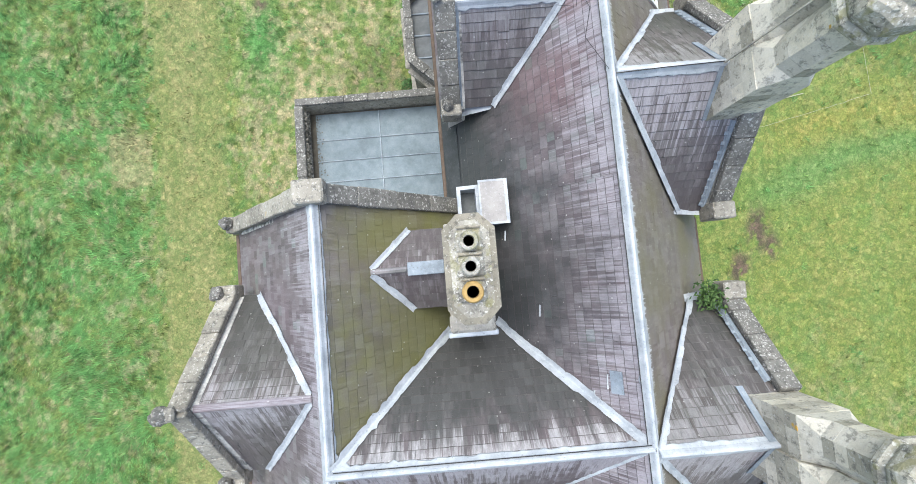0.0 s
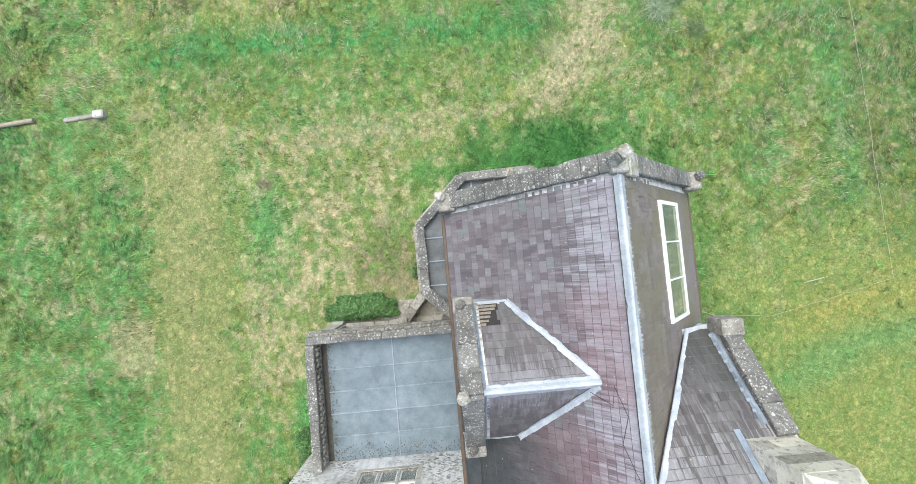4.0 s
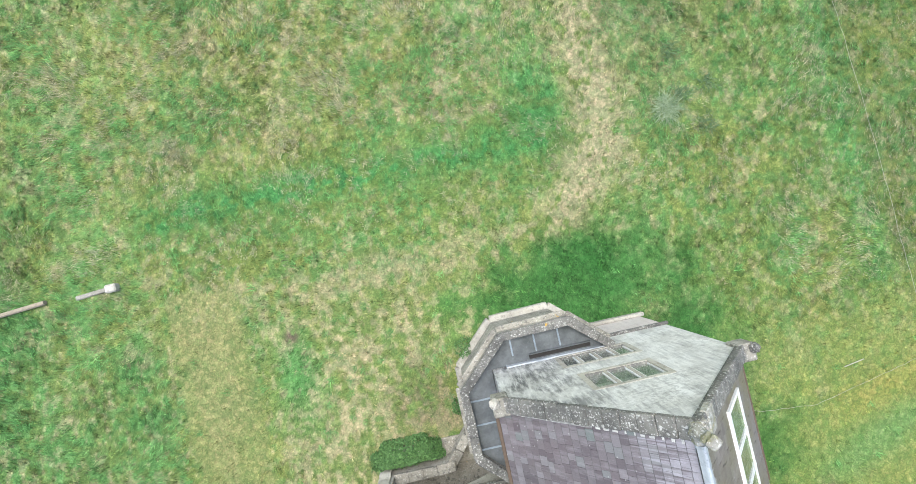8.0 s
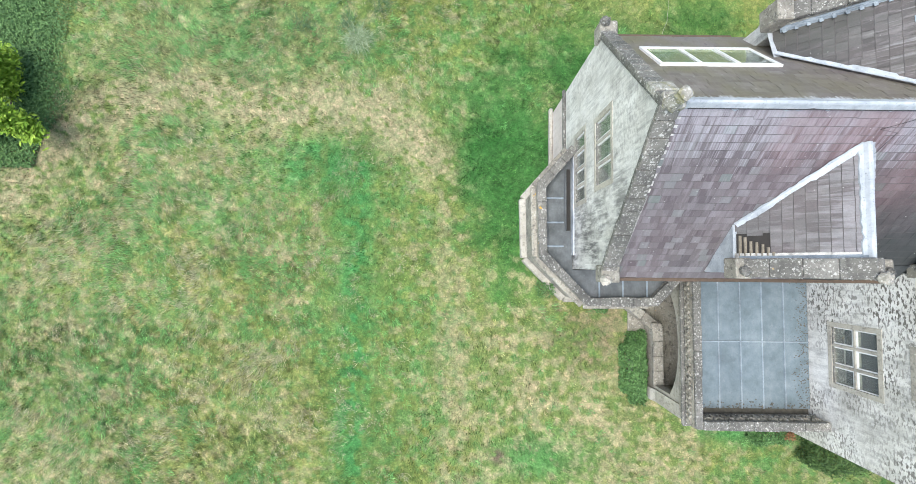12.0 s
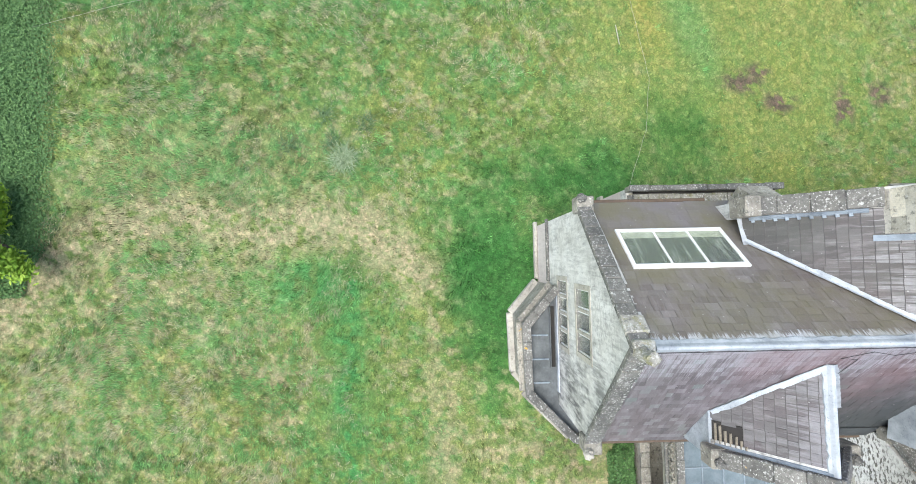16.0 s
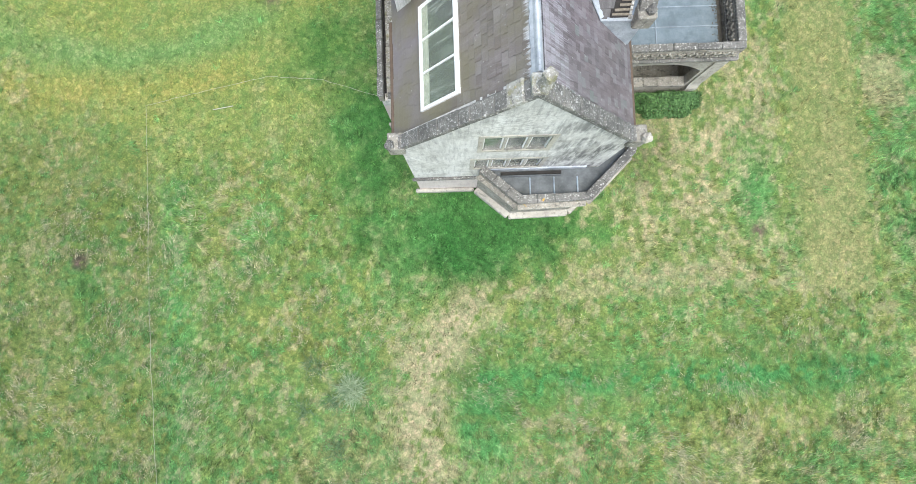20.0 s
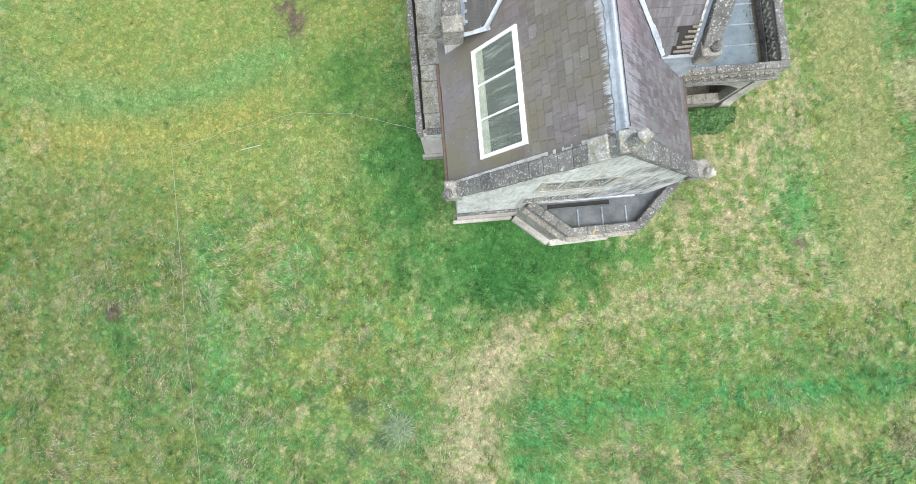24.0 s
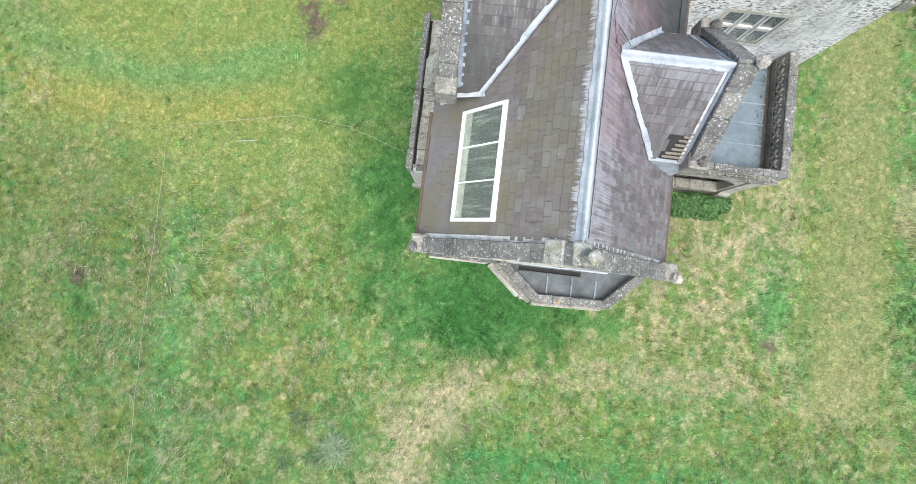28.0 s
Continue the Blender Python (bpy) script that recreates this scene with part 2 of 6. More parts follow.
def lead_material(name, base, light, dark, rough=0.5):
    m, t, b = mat_new(name)
    c = ramp(t, noise_node(t, 2.2, 6, 0.65), [(0.3, dark), (0.5, base), (0.7, light)])
    st = noise_node(t, 14, 5, 0.7)
    c = mix(t, mix(t, 0.5 if base[0] > 0.2 else 0.12, (0, 0, 0), grey(t, st, 0.55, 0.75)), c, mix(t, 0.5, c, (0.8, 0.82, 0.85)))
    c = mix(t, mix(t, 0.55, (0, 0, 0), grey(t, noise_node(t, 26, 3, 0.6), 0.60, 0.68)), c, mix(t, 0.7, c, (0.10, 0.11, 0.115)))
    r = piece_random(t)
    c = mix(t, 0.3, c, ramp(t, r, [(0, (0.8, 0.8, 0.8)), (1, (1.2, 1.2, 1.2))]), "MULTIPLY")
    t.links.new(c, b.inputs["Base Color"])
    b.inputs["Roughness"].default_value, b.inputs["Metallic"].default_value = rough + 0.1, 0.1
    b.inputs["Specular IOR Level"].default_value = 0.3
    bump(t, b, st, 0.2, 0.01)
    return m


def plain_material(name, colour, rough=0.6, vary=0.3, scale=6.0, metal=0.0):
    m, t, b = mat_new(name)
    c = mix(t, vary, colour, ramp(t, noise_node(t, scale, 6, 0.65), [(0.3, tuple(v * 0.45 for v in colour)), (0.7, tuple(min(1, v * 1.5) for v in colour))]))
    t.links.new(c, b.inputs["Base Color"])
    b.inputs["Roughness"].default_value, b.inputs["Metallic"].default_value = rough, metal
    return m


def glass_material(name):
    m, t, b = mat_new(name)
    b.inputs["Base Color"].default_value = (0.84, 0.88, 0.84, 1)
    b.inputs["Roughness"].default_value = 0.06
    b.inputs["Transmission Weight"].default_value = 0.95
    b.inputs["IOR"].default_value = 1.35
    return m


PURPLE = [(0.0, (0.100, 0.086, 0.091)), (0.3, (0.134, 0.116, 0.120)), (0.6, (0.155, 0.138, 0.143)), (0.85, (0.196, 0.182, 0.188)), (0.965, (0.172, 0.175, 0.172)), (1.0, (0.14, 0.172, 0.158))]
PINK = [(0.0, (0.108, 0.094, 0.095)), (0.4, (0.136, 0.122, 0.122)), (0.8, (0.162, 0.150, 0.148)), (1.0, (0.194, 0.186, 0.182))]
BROWN = [(0.0, (0.137, 0.121, 0.108)), (0.4, (0.164, 0.148, 0.134)), (0.8, (0.188, 0.172, 0.157)), (1.0, (0.218, 0.203, 0.188))]
# The second tone puts valley shade, with damp, into the low west slates.
RED, DAMP_SHADE = (0.200, 0.112, 0.110), (0.040, 0.046, 0.046)
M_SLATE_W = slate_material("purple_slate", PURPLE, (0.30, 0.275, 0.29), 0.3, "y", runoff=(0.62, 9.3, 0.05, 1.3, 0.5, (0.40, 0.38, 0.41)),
                           patches=((1.9, 3.5, 0.8, RED, 0.6), (2.7, 5.3, 0.6, RED, 0.6), (2.6, 6.4, 0.55, RED, 0.5), (0.1, 2.6, 2.0, DAMP_SHADE, 0.95), (0.1, 3.5, 1.1, DAMP_SHADE, 0.95), (0.1, 1.8, 1.2, DAMP_SHADE, 0.9), (0.8, -0.1, 1.9, DAMP_SHADE, 0.9), (0.8, -1.0, 1.2, DAMP_SHADE, 0.85)))
M_SLATE_E = slate_material("brown_slate", BROWN, (0.28, 0.255, 0.24), 0.4, "y", (0.165, 0.150, 0.092), 0.75, 0.5, runoff=(0.9, 9.3, 0.09, 0.23, 0.05, (0.62, 0.64, 0.66)), low_stain=((0.195, 0.172, 0.176), 6.5, 7.5))
M_SLATE_G = slate_material("mossy_slate", [(p, tuple(v * 0.86 for v in c)) for p, c in BROWN], (0.27, 0.255, 0.235), 0.35, "y", (0.160, 0.165, 0.035), 0.52, 0.6, patches=((-0.9, -1.0, 1.3, (0.070, 0.072, 0.045), 0.5), (-0.6, 1.1, 0.8, (0.17, 0.17, 0.03), 0.5), (-0.55, -1.7, 0.9, (0.18, 0.19, 0.035), 0.5), (-1.3, 0.8, 0.5, (0.17, 0.17, 0.03), 0.5)))
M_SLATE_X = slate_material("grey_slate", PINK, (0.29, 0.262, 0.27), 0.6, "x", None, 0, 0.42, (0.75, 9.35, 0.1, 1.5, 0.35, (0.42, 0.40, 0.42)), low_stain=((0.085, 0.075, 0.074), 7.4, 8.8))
M_SLATE_S = slate_material("stained_slate", PINK, (0.25, 0.228, 0.226), 0.5, "x", None, 0, 0.42, (0.8, 9.3, 0.05, 0.62, 0.2, (0.44, 0.43, 0.43)), low_stain=((0.032, 0.040, 0.035), 8.5, 9.25))
M_SLATE_D = slate_material("dark_slate", [(p, (c[0] * 0.78, c[1] * 0.80, c[2] * 0.76)) for p, c in PINK], (0.27, 0.245, 0.245), 0.65, "x", (0.070, 0.072, 0.058), 0.45, 0.42, (0.6, 9.35, 0.05, 1.2, 0.3, (0.42, 0.41, 0.42)), low_stain=((0.045, 0.046, 0.042), 7.5, 8.9))
M_SLATE_N = slate_material("dormer_slate", PINK, (0.29, 0.27, 0.275), 0.55, "x", (0.072, 0.078, 0.068), 0.4, 0.42, (0.5, 8.75, 0.05, 0.8, 0.3, (0.38, 0.37, 0.39)), low_stain=((0.066, 0.064, 0.062), 6.9, 8.2))
# Darker edge tones draw shadow lines and dirt along the slate courses.
M_SLATE_EDGE = plain_material("slate_edge", (0.112, 0.099, 0.100), 0.9, 0.8)
M_SLATE_EDGE_D = plain_material("shadow_slate_edge", (0.112, 0.102, 0.098), 0.9, 0.6)
M_STONE = stone_material("weathered_limestone", (0.285, 0.265, 0.22), (0.39, 0.37, 0.315), (0.165, 0.153, 0.128), dots=0.3)
M_STONE_DARK = stone_material("lichen_coping", (0.145, 0.140, 0.125), (0.225, 0.216, 0.193), (0.082, 0.080, 0.073), 0.5, dots=0.75)
M_STONE_ASH = stone_material("pale_ashlar", (0.56, 0.525, 0.43), (0.68, 0.645, 0.555), (0.37, 0.345, 0.28), 0.5, True, 1.0, 0.6, 1.0)
M_STONE_CLEAN = stone_material("clean_ashlar", (0.58, 0.545, 0.455), (0.68, 0.65, 0.56), (0.44, 0.41, 0.335), 0.4, False, 1.0, 0.55, 0.3)
M_STONE_PALE = stone_material("dressed_stone", (0.41, 0.385, 0.325), (0.50, 0.475, 0.41), (0.285, 0.265, 0.228), 0.3, False, 1.0, 0.5)
M_STONE_BUFF = stone_material("buff_stone", (0.29, 0.265, 0.205), (0.36, 0.33, 0.26), (0.20, 0.185, 0.145), 0.4, False, 1.0, 0.65)
M_STONE_CAP = stone_material("mossy_cap_stone", (0.46, 0.44, 0.37), (0.64, 0.62, 0.55), (0.22, 0.21, 0.175), 0.8, True, 1.0, 0.75, 0.3, 0.6, dots=0.95)
M_STONE_CRUST = stone_material("crusted_stone", (0.33, 0.315, 0.268), (0.49, 0.475, 0.42), (0.18, 0.17, 0.145), 0.75, True, 1.0, 0.7, 0.3, 0.5, dots=0.95)
M_RENDER = render_material("lime_render", 0.32, (0.9, 3.2))
M_RUBBLE = render_material("patchy_render", 1.0)
M_LEAD = lead_material("lead_flashing", (0.41, 0.44, 0.465), (0.55, 0.58, 0.60), (0.27, 0.295, 0.32), 0.55)
M_LEAD_FLAT = lead_material("lead_sheet", (0.148, 0.190, 0.214), (0.198, 0.240, 0.262), (0.103, 0.134, 0.150), 0.5)
M_LEAD_DARK = lead_material("old_lead_sheet", (0.105, 0.114, 0.118), (0.151, 0.162, 0.168), (0.067, 0.074, 0.074), 0.5)
M_LEAD_BLACK = lead_material("near_black_lead", (0.050, 0.055, 0.057), (0.075, 0.08, 0.083), (0.032, 0.036, 0.036), 0.5)
M_LEAD_ROLL = lead_material("lead_roll", (0.25, 0.295, 0.335), (0.33, 0.375, 0.41), (0.15, 0.175, 0.20), 0.5)
M_WHITE = plain_material("white_paint", (0.78, 0.78, 0.76), 0.5, 0.25)
M_GUTTER = plain_material("rusty_iron", (0.10, 0.068, 0.045), 0.7, 0.5)
# Near-black tone for strips that stand in for shaded gaps.
M_GAP_DARK = plain_material("gap_shade", (0.03, 0.027, 0.024), 0.95, 0.4)
M_BLACK = plain_material("soot", (0.01, 0.01, 0.01), 0.95, 0.2)
M_TERRA = plain_material("terracotta", (0.38, 0.25, 0.085), 0.8, 0.6)
M_WOOD = plain_material("old_timber", (0.30, 0.25, 0.18), 0.85, 0.6, 14)
M_SILL = plain_material("dusty_sill", (0.36, 0.36, 0.30), 0.9, 0.6, 5)
M_WOOD_DARK = plain_material("rotten_timber", (0.20, 0.175, 0.135), 0.9, 0.7, 14)
M_GLASS = glass_material("window_glass")
M_ROOM_SHADE = plain_material("room_shade", (0.035, 0.04, 0.035), 0.9, 0.5, 4)
M_CABLE = plain_material("black_cable", (0.03, 0.03, 0.03), 0.5, 0.2)
M_ROPE = plain_material("pale_rope", (0.36, 0.35, 0.27), 0.8, 0.3)


# ---- building blocks ----
def part(name, bm, material, parent=None, label="", kind="", smooth=False):
    me = bpy.data.meshes.new(name)
    bm.normal_update()
    bm.to_mesh(me)
    bm.free()
    for mm in material if isinstance(material, (list, tuple)) else [material]:
        me.materials.append(mm)
    if smooth:
        for p in me.polygons:
            p.use_smooth = True
    ob = new(name, me)
    if parent:
        ob.parent = parent
    if label or kind:
        tagged(ob, label=label, kind=kind)
    return ob


def empty(name, label, category, kind="", group=""):
    return tagged(new(name), label, category, group, kind)


def add_obox(bm, c, ax, half, bevel=0.0, jitter=0.0):
    """A box about c with unit axes ax and half sizes, in bm; its edges bevelled."""
    c = Vector(c)
    vs = []
    for i in (-1, 1):
        for j in (-1, 1):
            for k in (-1, 1):
                p = c + Vector(ax[0]) * half[0] * i + Vector(ax[1]) * half[1] * j + Vector(ax[2]) * half[2] * k
                if jitter:
                    p += Vector([random.uniform(-jitter, jitter) for _ in range(3)])
                vs.append(bm.verts.new(p))
    quads = ((0, 1, 3, 2), (4, 6, 7, 5), (0, 4, 5, 1), (2, 3, 7, 6), (0, 2, 6, 4), (1, 5, 7, 3))
    fs = [bm.faces.new([vs[i] for i in q]) for q in quads]
    bmesh.ops.recalc_face_normals(bm, faces=fs)
    if bevel:
        es = {e for f in fs for e in f.edges}
        bmesh.ops.bevel(bm, geom=list(es), offset=bevel, segments=1, affect="EDGES")
    return bm


XYZ = (Vector((1, 0, 0)), Vector((0, 1, 0)), Vector((0, 0, 1)))


def box(x0, x1, y0, y1, z0, z1, bevel=0.0, bm=None):
    return add_obox(bm or bmesh.new(), ((x0 + x1) / 2, (y0 + y1) / 2, (z0 + z1) / 2), XYZ, (abs(x1 - x0) / 2, abs(y1 - y0) / 2, abs(z1 - z0) / 2), bevel)


def beam(p, q, width, height, up=(0, 0, 1), bevel=0.0, bm=None, jitter=0.0):
    """A bar from p to q; up tells which way its height goes."""
    p, q = Vector(p), Vector(q)
    d = (q - p).normalized()
    s = d.cross(Vector(up)).normalized()
    u = s.cross(d)
    return add_obox(bm or bmesh.new(), (p + q) / 2, (d, s, u), ((q - p).length / 2, width / 2, height / 2), bevel, jitter)


def prism(points, z0, z1, bm=None):
    """An upright prism on a plan polygon, counter-clockwise."""
    bm = bm or bmesh.new()
    a = [bm.verts.new((x, y, z0)) for x, y in points]
    b = [bm.verts.new((x, y, z1)) for x, y in points]
    n = len(points)
    fs = [bm.faces.new(b), bm.faces.new(a[::-1])]
    for i in range(n):
        fs.append(bm.faces.new((a[i], a[(i + 1) % n], b[(i + 1) % n], b[i])))
    bmesh.ops.recalc_face_normals(bm, faces=fs)
    return bm


def octagon(cx, cy, r):
    return [(cx + r * math.cos(radians(22.5 + 45 * i)), cy + r * math.sin(radians(22.5 + 45 * i))) for i in range(8)]


def loft(rings, bm=None, cap=True):
    """Skin through rings of equal count, from the lowest up."""
    bm = bm or bmesh.new()
    vs = [[bm.verts.new(p) for p in r] for r in rings]
    n = len(vs[0])
    fs = []
    for a, b in zip(vs, vs[1:]):
        for i in range(n):
            fs.append(bm.faces.new((a[i], a[(i + 1) % n], b[(i + 1) % n], b[i])))
    if cap:
        fs += [bm.faces.new(vs[0][::-1]), bm.faces.new(vs[-1])]
    bmesh.ops.recalc_face_normals(bm, faces=fs)
    return bm


def wall_plate(outline, holes, thick, to_world):
    """A wall with openings right through it. outline and holes are lists of (u, z); to_world(u, depth, z) places it."""
    bm = bmesh.new()
    edges = []
    for loop in [outline] + holes:
        vs = [bm.verts.new((u, 0, z)) for u, z in loop]
        edges += [bm.edges.new((vs[i], vs[(i + 1) % len(vs)])) for i in range(len(vs))]
    bmesh.ops.triangle_fill(bm, use_beauty=True, use_dissolve=False, edges=edges)
    faces = list(bm.faces)
    res = bmesh.ops.extrude_face_region(bm, geom=faces)
    for v in (g for g in res["geom"] if isinstance(g, bmesh.types.BMVert)):
        v.co.y = thick
    for v in bm.verts:
        v.co = Vector(to_world(v.co.x, v.co.y, v.co.z))
    bmesh.ops.recalc_face_normals(bm, faces=bm.faces)
    return bm


def rect(u0, u1, z0, z1):
    return [(u0, z0), (u1, z0), (u1, z1), (u0, z1)]


def lead_strip(p, q, width, n, thick=0.012, roll=0.0, ragged=0.02, steps=None):
    """A dressed lead strip on the line p to q, lying square to n, with ragged edges; roll: the height of a rounded middle."""
    p, q, n = Vector(p), Vector(q), Vector(n).normalized()
    d = (q - p).normalized()
    s = d.cross(n).normalized()
    steps = steps or max(2, int((q - p).length / 0.4))
    prof = [(-0.5, 0.0), (-0.16, 0.25), (-0.1, 1.0), (0.1, 1.0), (0.16, 0.25), (0.5, 0.0)]
    bm = bmesh.new()
    top, low = [], []
    for i in range(steps + 1):
        c = p.lerp(q, i / steps)
        l, r = (1 + (random.uniform(-0.15, 0.15) + (random.random() < 0.06) * random.uniform(-1.4, 0.5)) * ragged / width for _ in range(2))
        row, under = [], []
        for k, (a, h) in enumerate(prof):
            f = l if a < 0 else r
            pt = c + s * a * width * f + n * (thick + roll * h)
            row.append(bm.verts.new(pt))
            under.append(bm.verts.new(pt - n * thick))
        top.append(row)
        low.append(under)
    m = len(prof)
    for i in range(steps):
        for k in range(m - 1):
            bm.faces.new((top[i][k], top[i][k + 1], top[i + 1][k + 1], top[i + 1][k]))
            bm.faces.new((low[i][k], low[i + 1][k], low[i + 1][k + 1], low[i][k + 1]))
        bm.faces.new((top[i][0], top[i + 1][0], low[i + 1][0], low[i][0]))
        bm.faces.new((top[i][-1], low[i][-1], low[i + 1][-1], top[i + 1][-1]))
    for e in (0, steps):
        for k in range(m - 1):
            bm.faces.new((top[e][k], top[e][k + 1], low[e][k + 1], low[e][k]))
    bmesh.ops.recalc_face_normals(bm, faces=bm.faces)
    return bm


def valley_strip(p, q, width, n1, n2, clear=0.058):
    """Lead dressed into a valley between the planes with normals n1 and n2, folded along the line p to q."""
    p, q, n1, n2 = Vector(p), Vector(q), Vector(n1).normalized(), Vector(n2).normalized()
    n, d = (n1 + n2).normalized(), (q - p).normalized()
    s = d.cross(n).normalized()
    steps = max(2, int((q - p).length / 0.07))

    def height(a):
        return max((clear - a * m.dot(s)) / m.dot(n) for m in (n1, n2))
    rows, piece = [], [1.0, 1.0]
    for i in range(steps + 1):
        c = p.lerp(q, i / steps)
        for b in (0, 1):
            if random.random() < 0.16:
                piece[b] = random.uniform(0.72, 1.4)
        k = [width * 0.5 * (piece[b] + random.uniform(-0.09, 0.09)) for b in (0, 1)]
        top = [c + s * a + n * height(a) for a in (-k[0], -0.6 * k[0], -0.012, 0.012, 0.6 * k[1], k[1])]
        rows.append(top + [v - n * 0.012 for v in reversed(top)])
    return loft(rows)


def ridge_lead(p, q, wing, slope_a, slope_b, side, parent, far_wing=None, label="pale lead ridge with a rolled top"):
    """Lead over a ridge: two wings down the slopes and a roll between."""
    p, q, side = Vector(p), Vector(q), Vector(side)
    steps = max(2, int((q - p).length / 0.09))
    bm = bmesh.new()
    rows = []
    for i in range(steps + 1):
        c = p.lerp(q, i / steps)
        wa, wb = (w * (random.uniform(0.9, 1.1) + (random.random() < 0.12) * random.uniform(-0.2, 0.3)) for w in (wing, far_wing or wing))
        pts = [c + side * wa + Vector((0, 0, -slope_a * wa + 0.085)), c + side * 0.07 + Vector((0, 0, -slope_a * 0.07 + 0.09)), c + side * 0.04 + Vector((0, 0, 0.075)), c + side * 0.018 + Vector((0, 0, 0.1)),
               c - side * 0.018 + Vector((0, 0, 0.1)), c - side * 0.04 + Vector((0, 0, 0.075)), c - side * 0.07 + Vector((0, 0, -slope_b * 0.07 + 0.09)), c - side * wb + Vector((0, 0, -slope_b * wb + 0.085))]
        pts += [pts[-1] - Vector((0, 0, 0.03)), c - Vector((0, 0, 0.05)), pts[0] - Vector((0, 0, 0.03))]
        rows.append(pts)
    return part("ridge_lead", loft(rows, bm), M_LEAD, parent, label)


def roof_sheet(name, pts, parent, material, label):
    """The boarding under a roof slope: a slab 60 mm thick through the corner points."""
    bm = bmesh.new()
    vs = [bm.verts.new(p) for p in pts]
    f = bm.faces.new(vs)
    f.normal_update()
    n = f.normal.copy()
    if n.z < 0:
        n = -n
    low = [bm.verts.new(Vector(p) - n * 0.06) for p in pts]
    bm.faces.new(low[::-1])
    k = len(pts)
    for i in range(k):
        bm.faces.new((vs[i], low[i], low[(i + 1) % k], vs[(i + 1) % k]))
    bmesh.ops.recalc_face_normals(bm, faces=bm.faces)
    return part(name, bm, material, parent, label)


SLATE_MESH = {}
TAIL = 0.012      # chamfered lower edge of a slate, coloured for the course's shadow line and dirt


def slate_mesh(w, length, thick, material, edge_material):
    key = (round(w, 2), round(length, 2), material.name)
    if key not in SLATE_MESH:
        bm = bmesh.new()
        t0 = thick * (1 - 1.6 * TAIL / length)
        v = [bm.verts.new(p) for p in ((-w / 2, 0, 0), (w / 2, 0, 0), (w / 2, length, -thick * 1.6), (-w / 2, length, -thick * 1.6), (-w / 2, TAIL, t0), (w / 2, TAIL, t0), (w / 2, length, -thick * 0.6), (-w / 2, length, -thick * 0.6), (-w / 2, 0, thick * 0.5), (w / 2, 0, thick * 0.5))]
        for q in ((4, 5, 6, 7), (8, 9, 5, 4), (0, 1, 9, 8), (1, 2, 6, 5, 9), (3, 0, 8, 4, 7), (2, 3, 7, 6)):
            bm.faces.new([v[i] for i in q]).material_index = int(q[0] in (0, 8))
        me = bpy.data.meshes.new("slate")
        bm.to_mesh(me)
        bm.free()
        me.materials.append(material)
        me.materials.append(edge_material)
        SLATE_MESH[key] = me
    return SLATE_MESH[key]


def clip_poly(poly, region):
    """Cut poly (2D) to a convex, counter-clockwise region."""
    out = poly
    n = len(region)
    for i in range(n):
        (ax, ay), (bx, by) = region[i], region[(i + 1) % n]
        src, out = out, []
        for k in range(len(src)):
            p, q = src[k], src[(k + 1) % len(src)]
            dp = (bx - ax) * (p[1] - ay) - (by - ay) * (p[0] - ax)
            dq = (bx - ax) * (q[1] - ay) - (by - ay) * (q[0] - ax)
            if dp >= 0:
                out.append(p)
            if (dp >= 0) != (dq >= 0):
                f = dp / (dp - dq)
                out.append((p[0] + (q[0] - p[0]) * f, p[1] + (q[1] - p[1]) * f))
        if len(out) < 3:
            return []
    return out


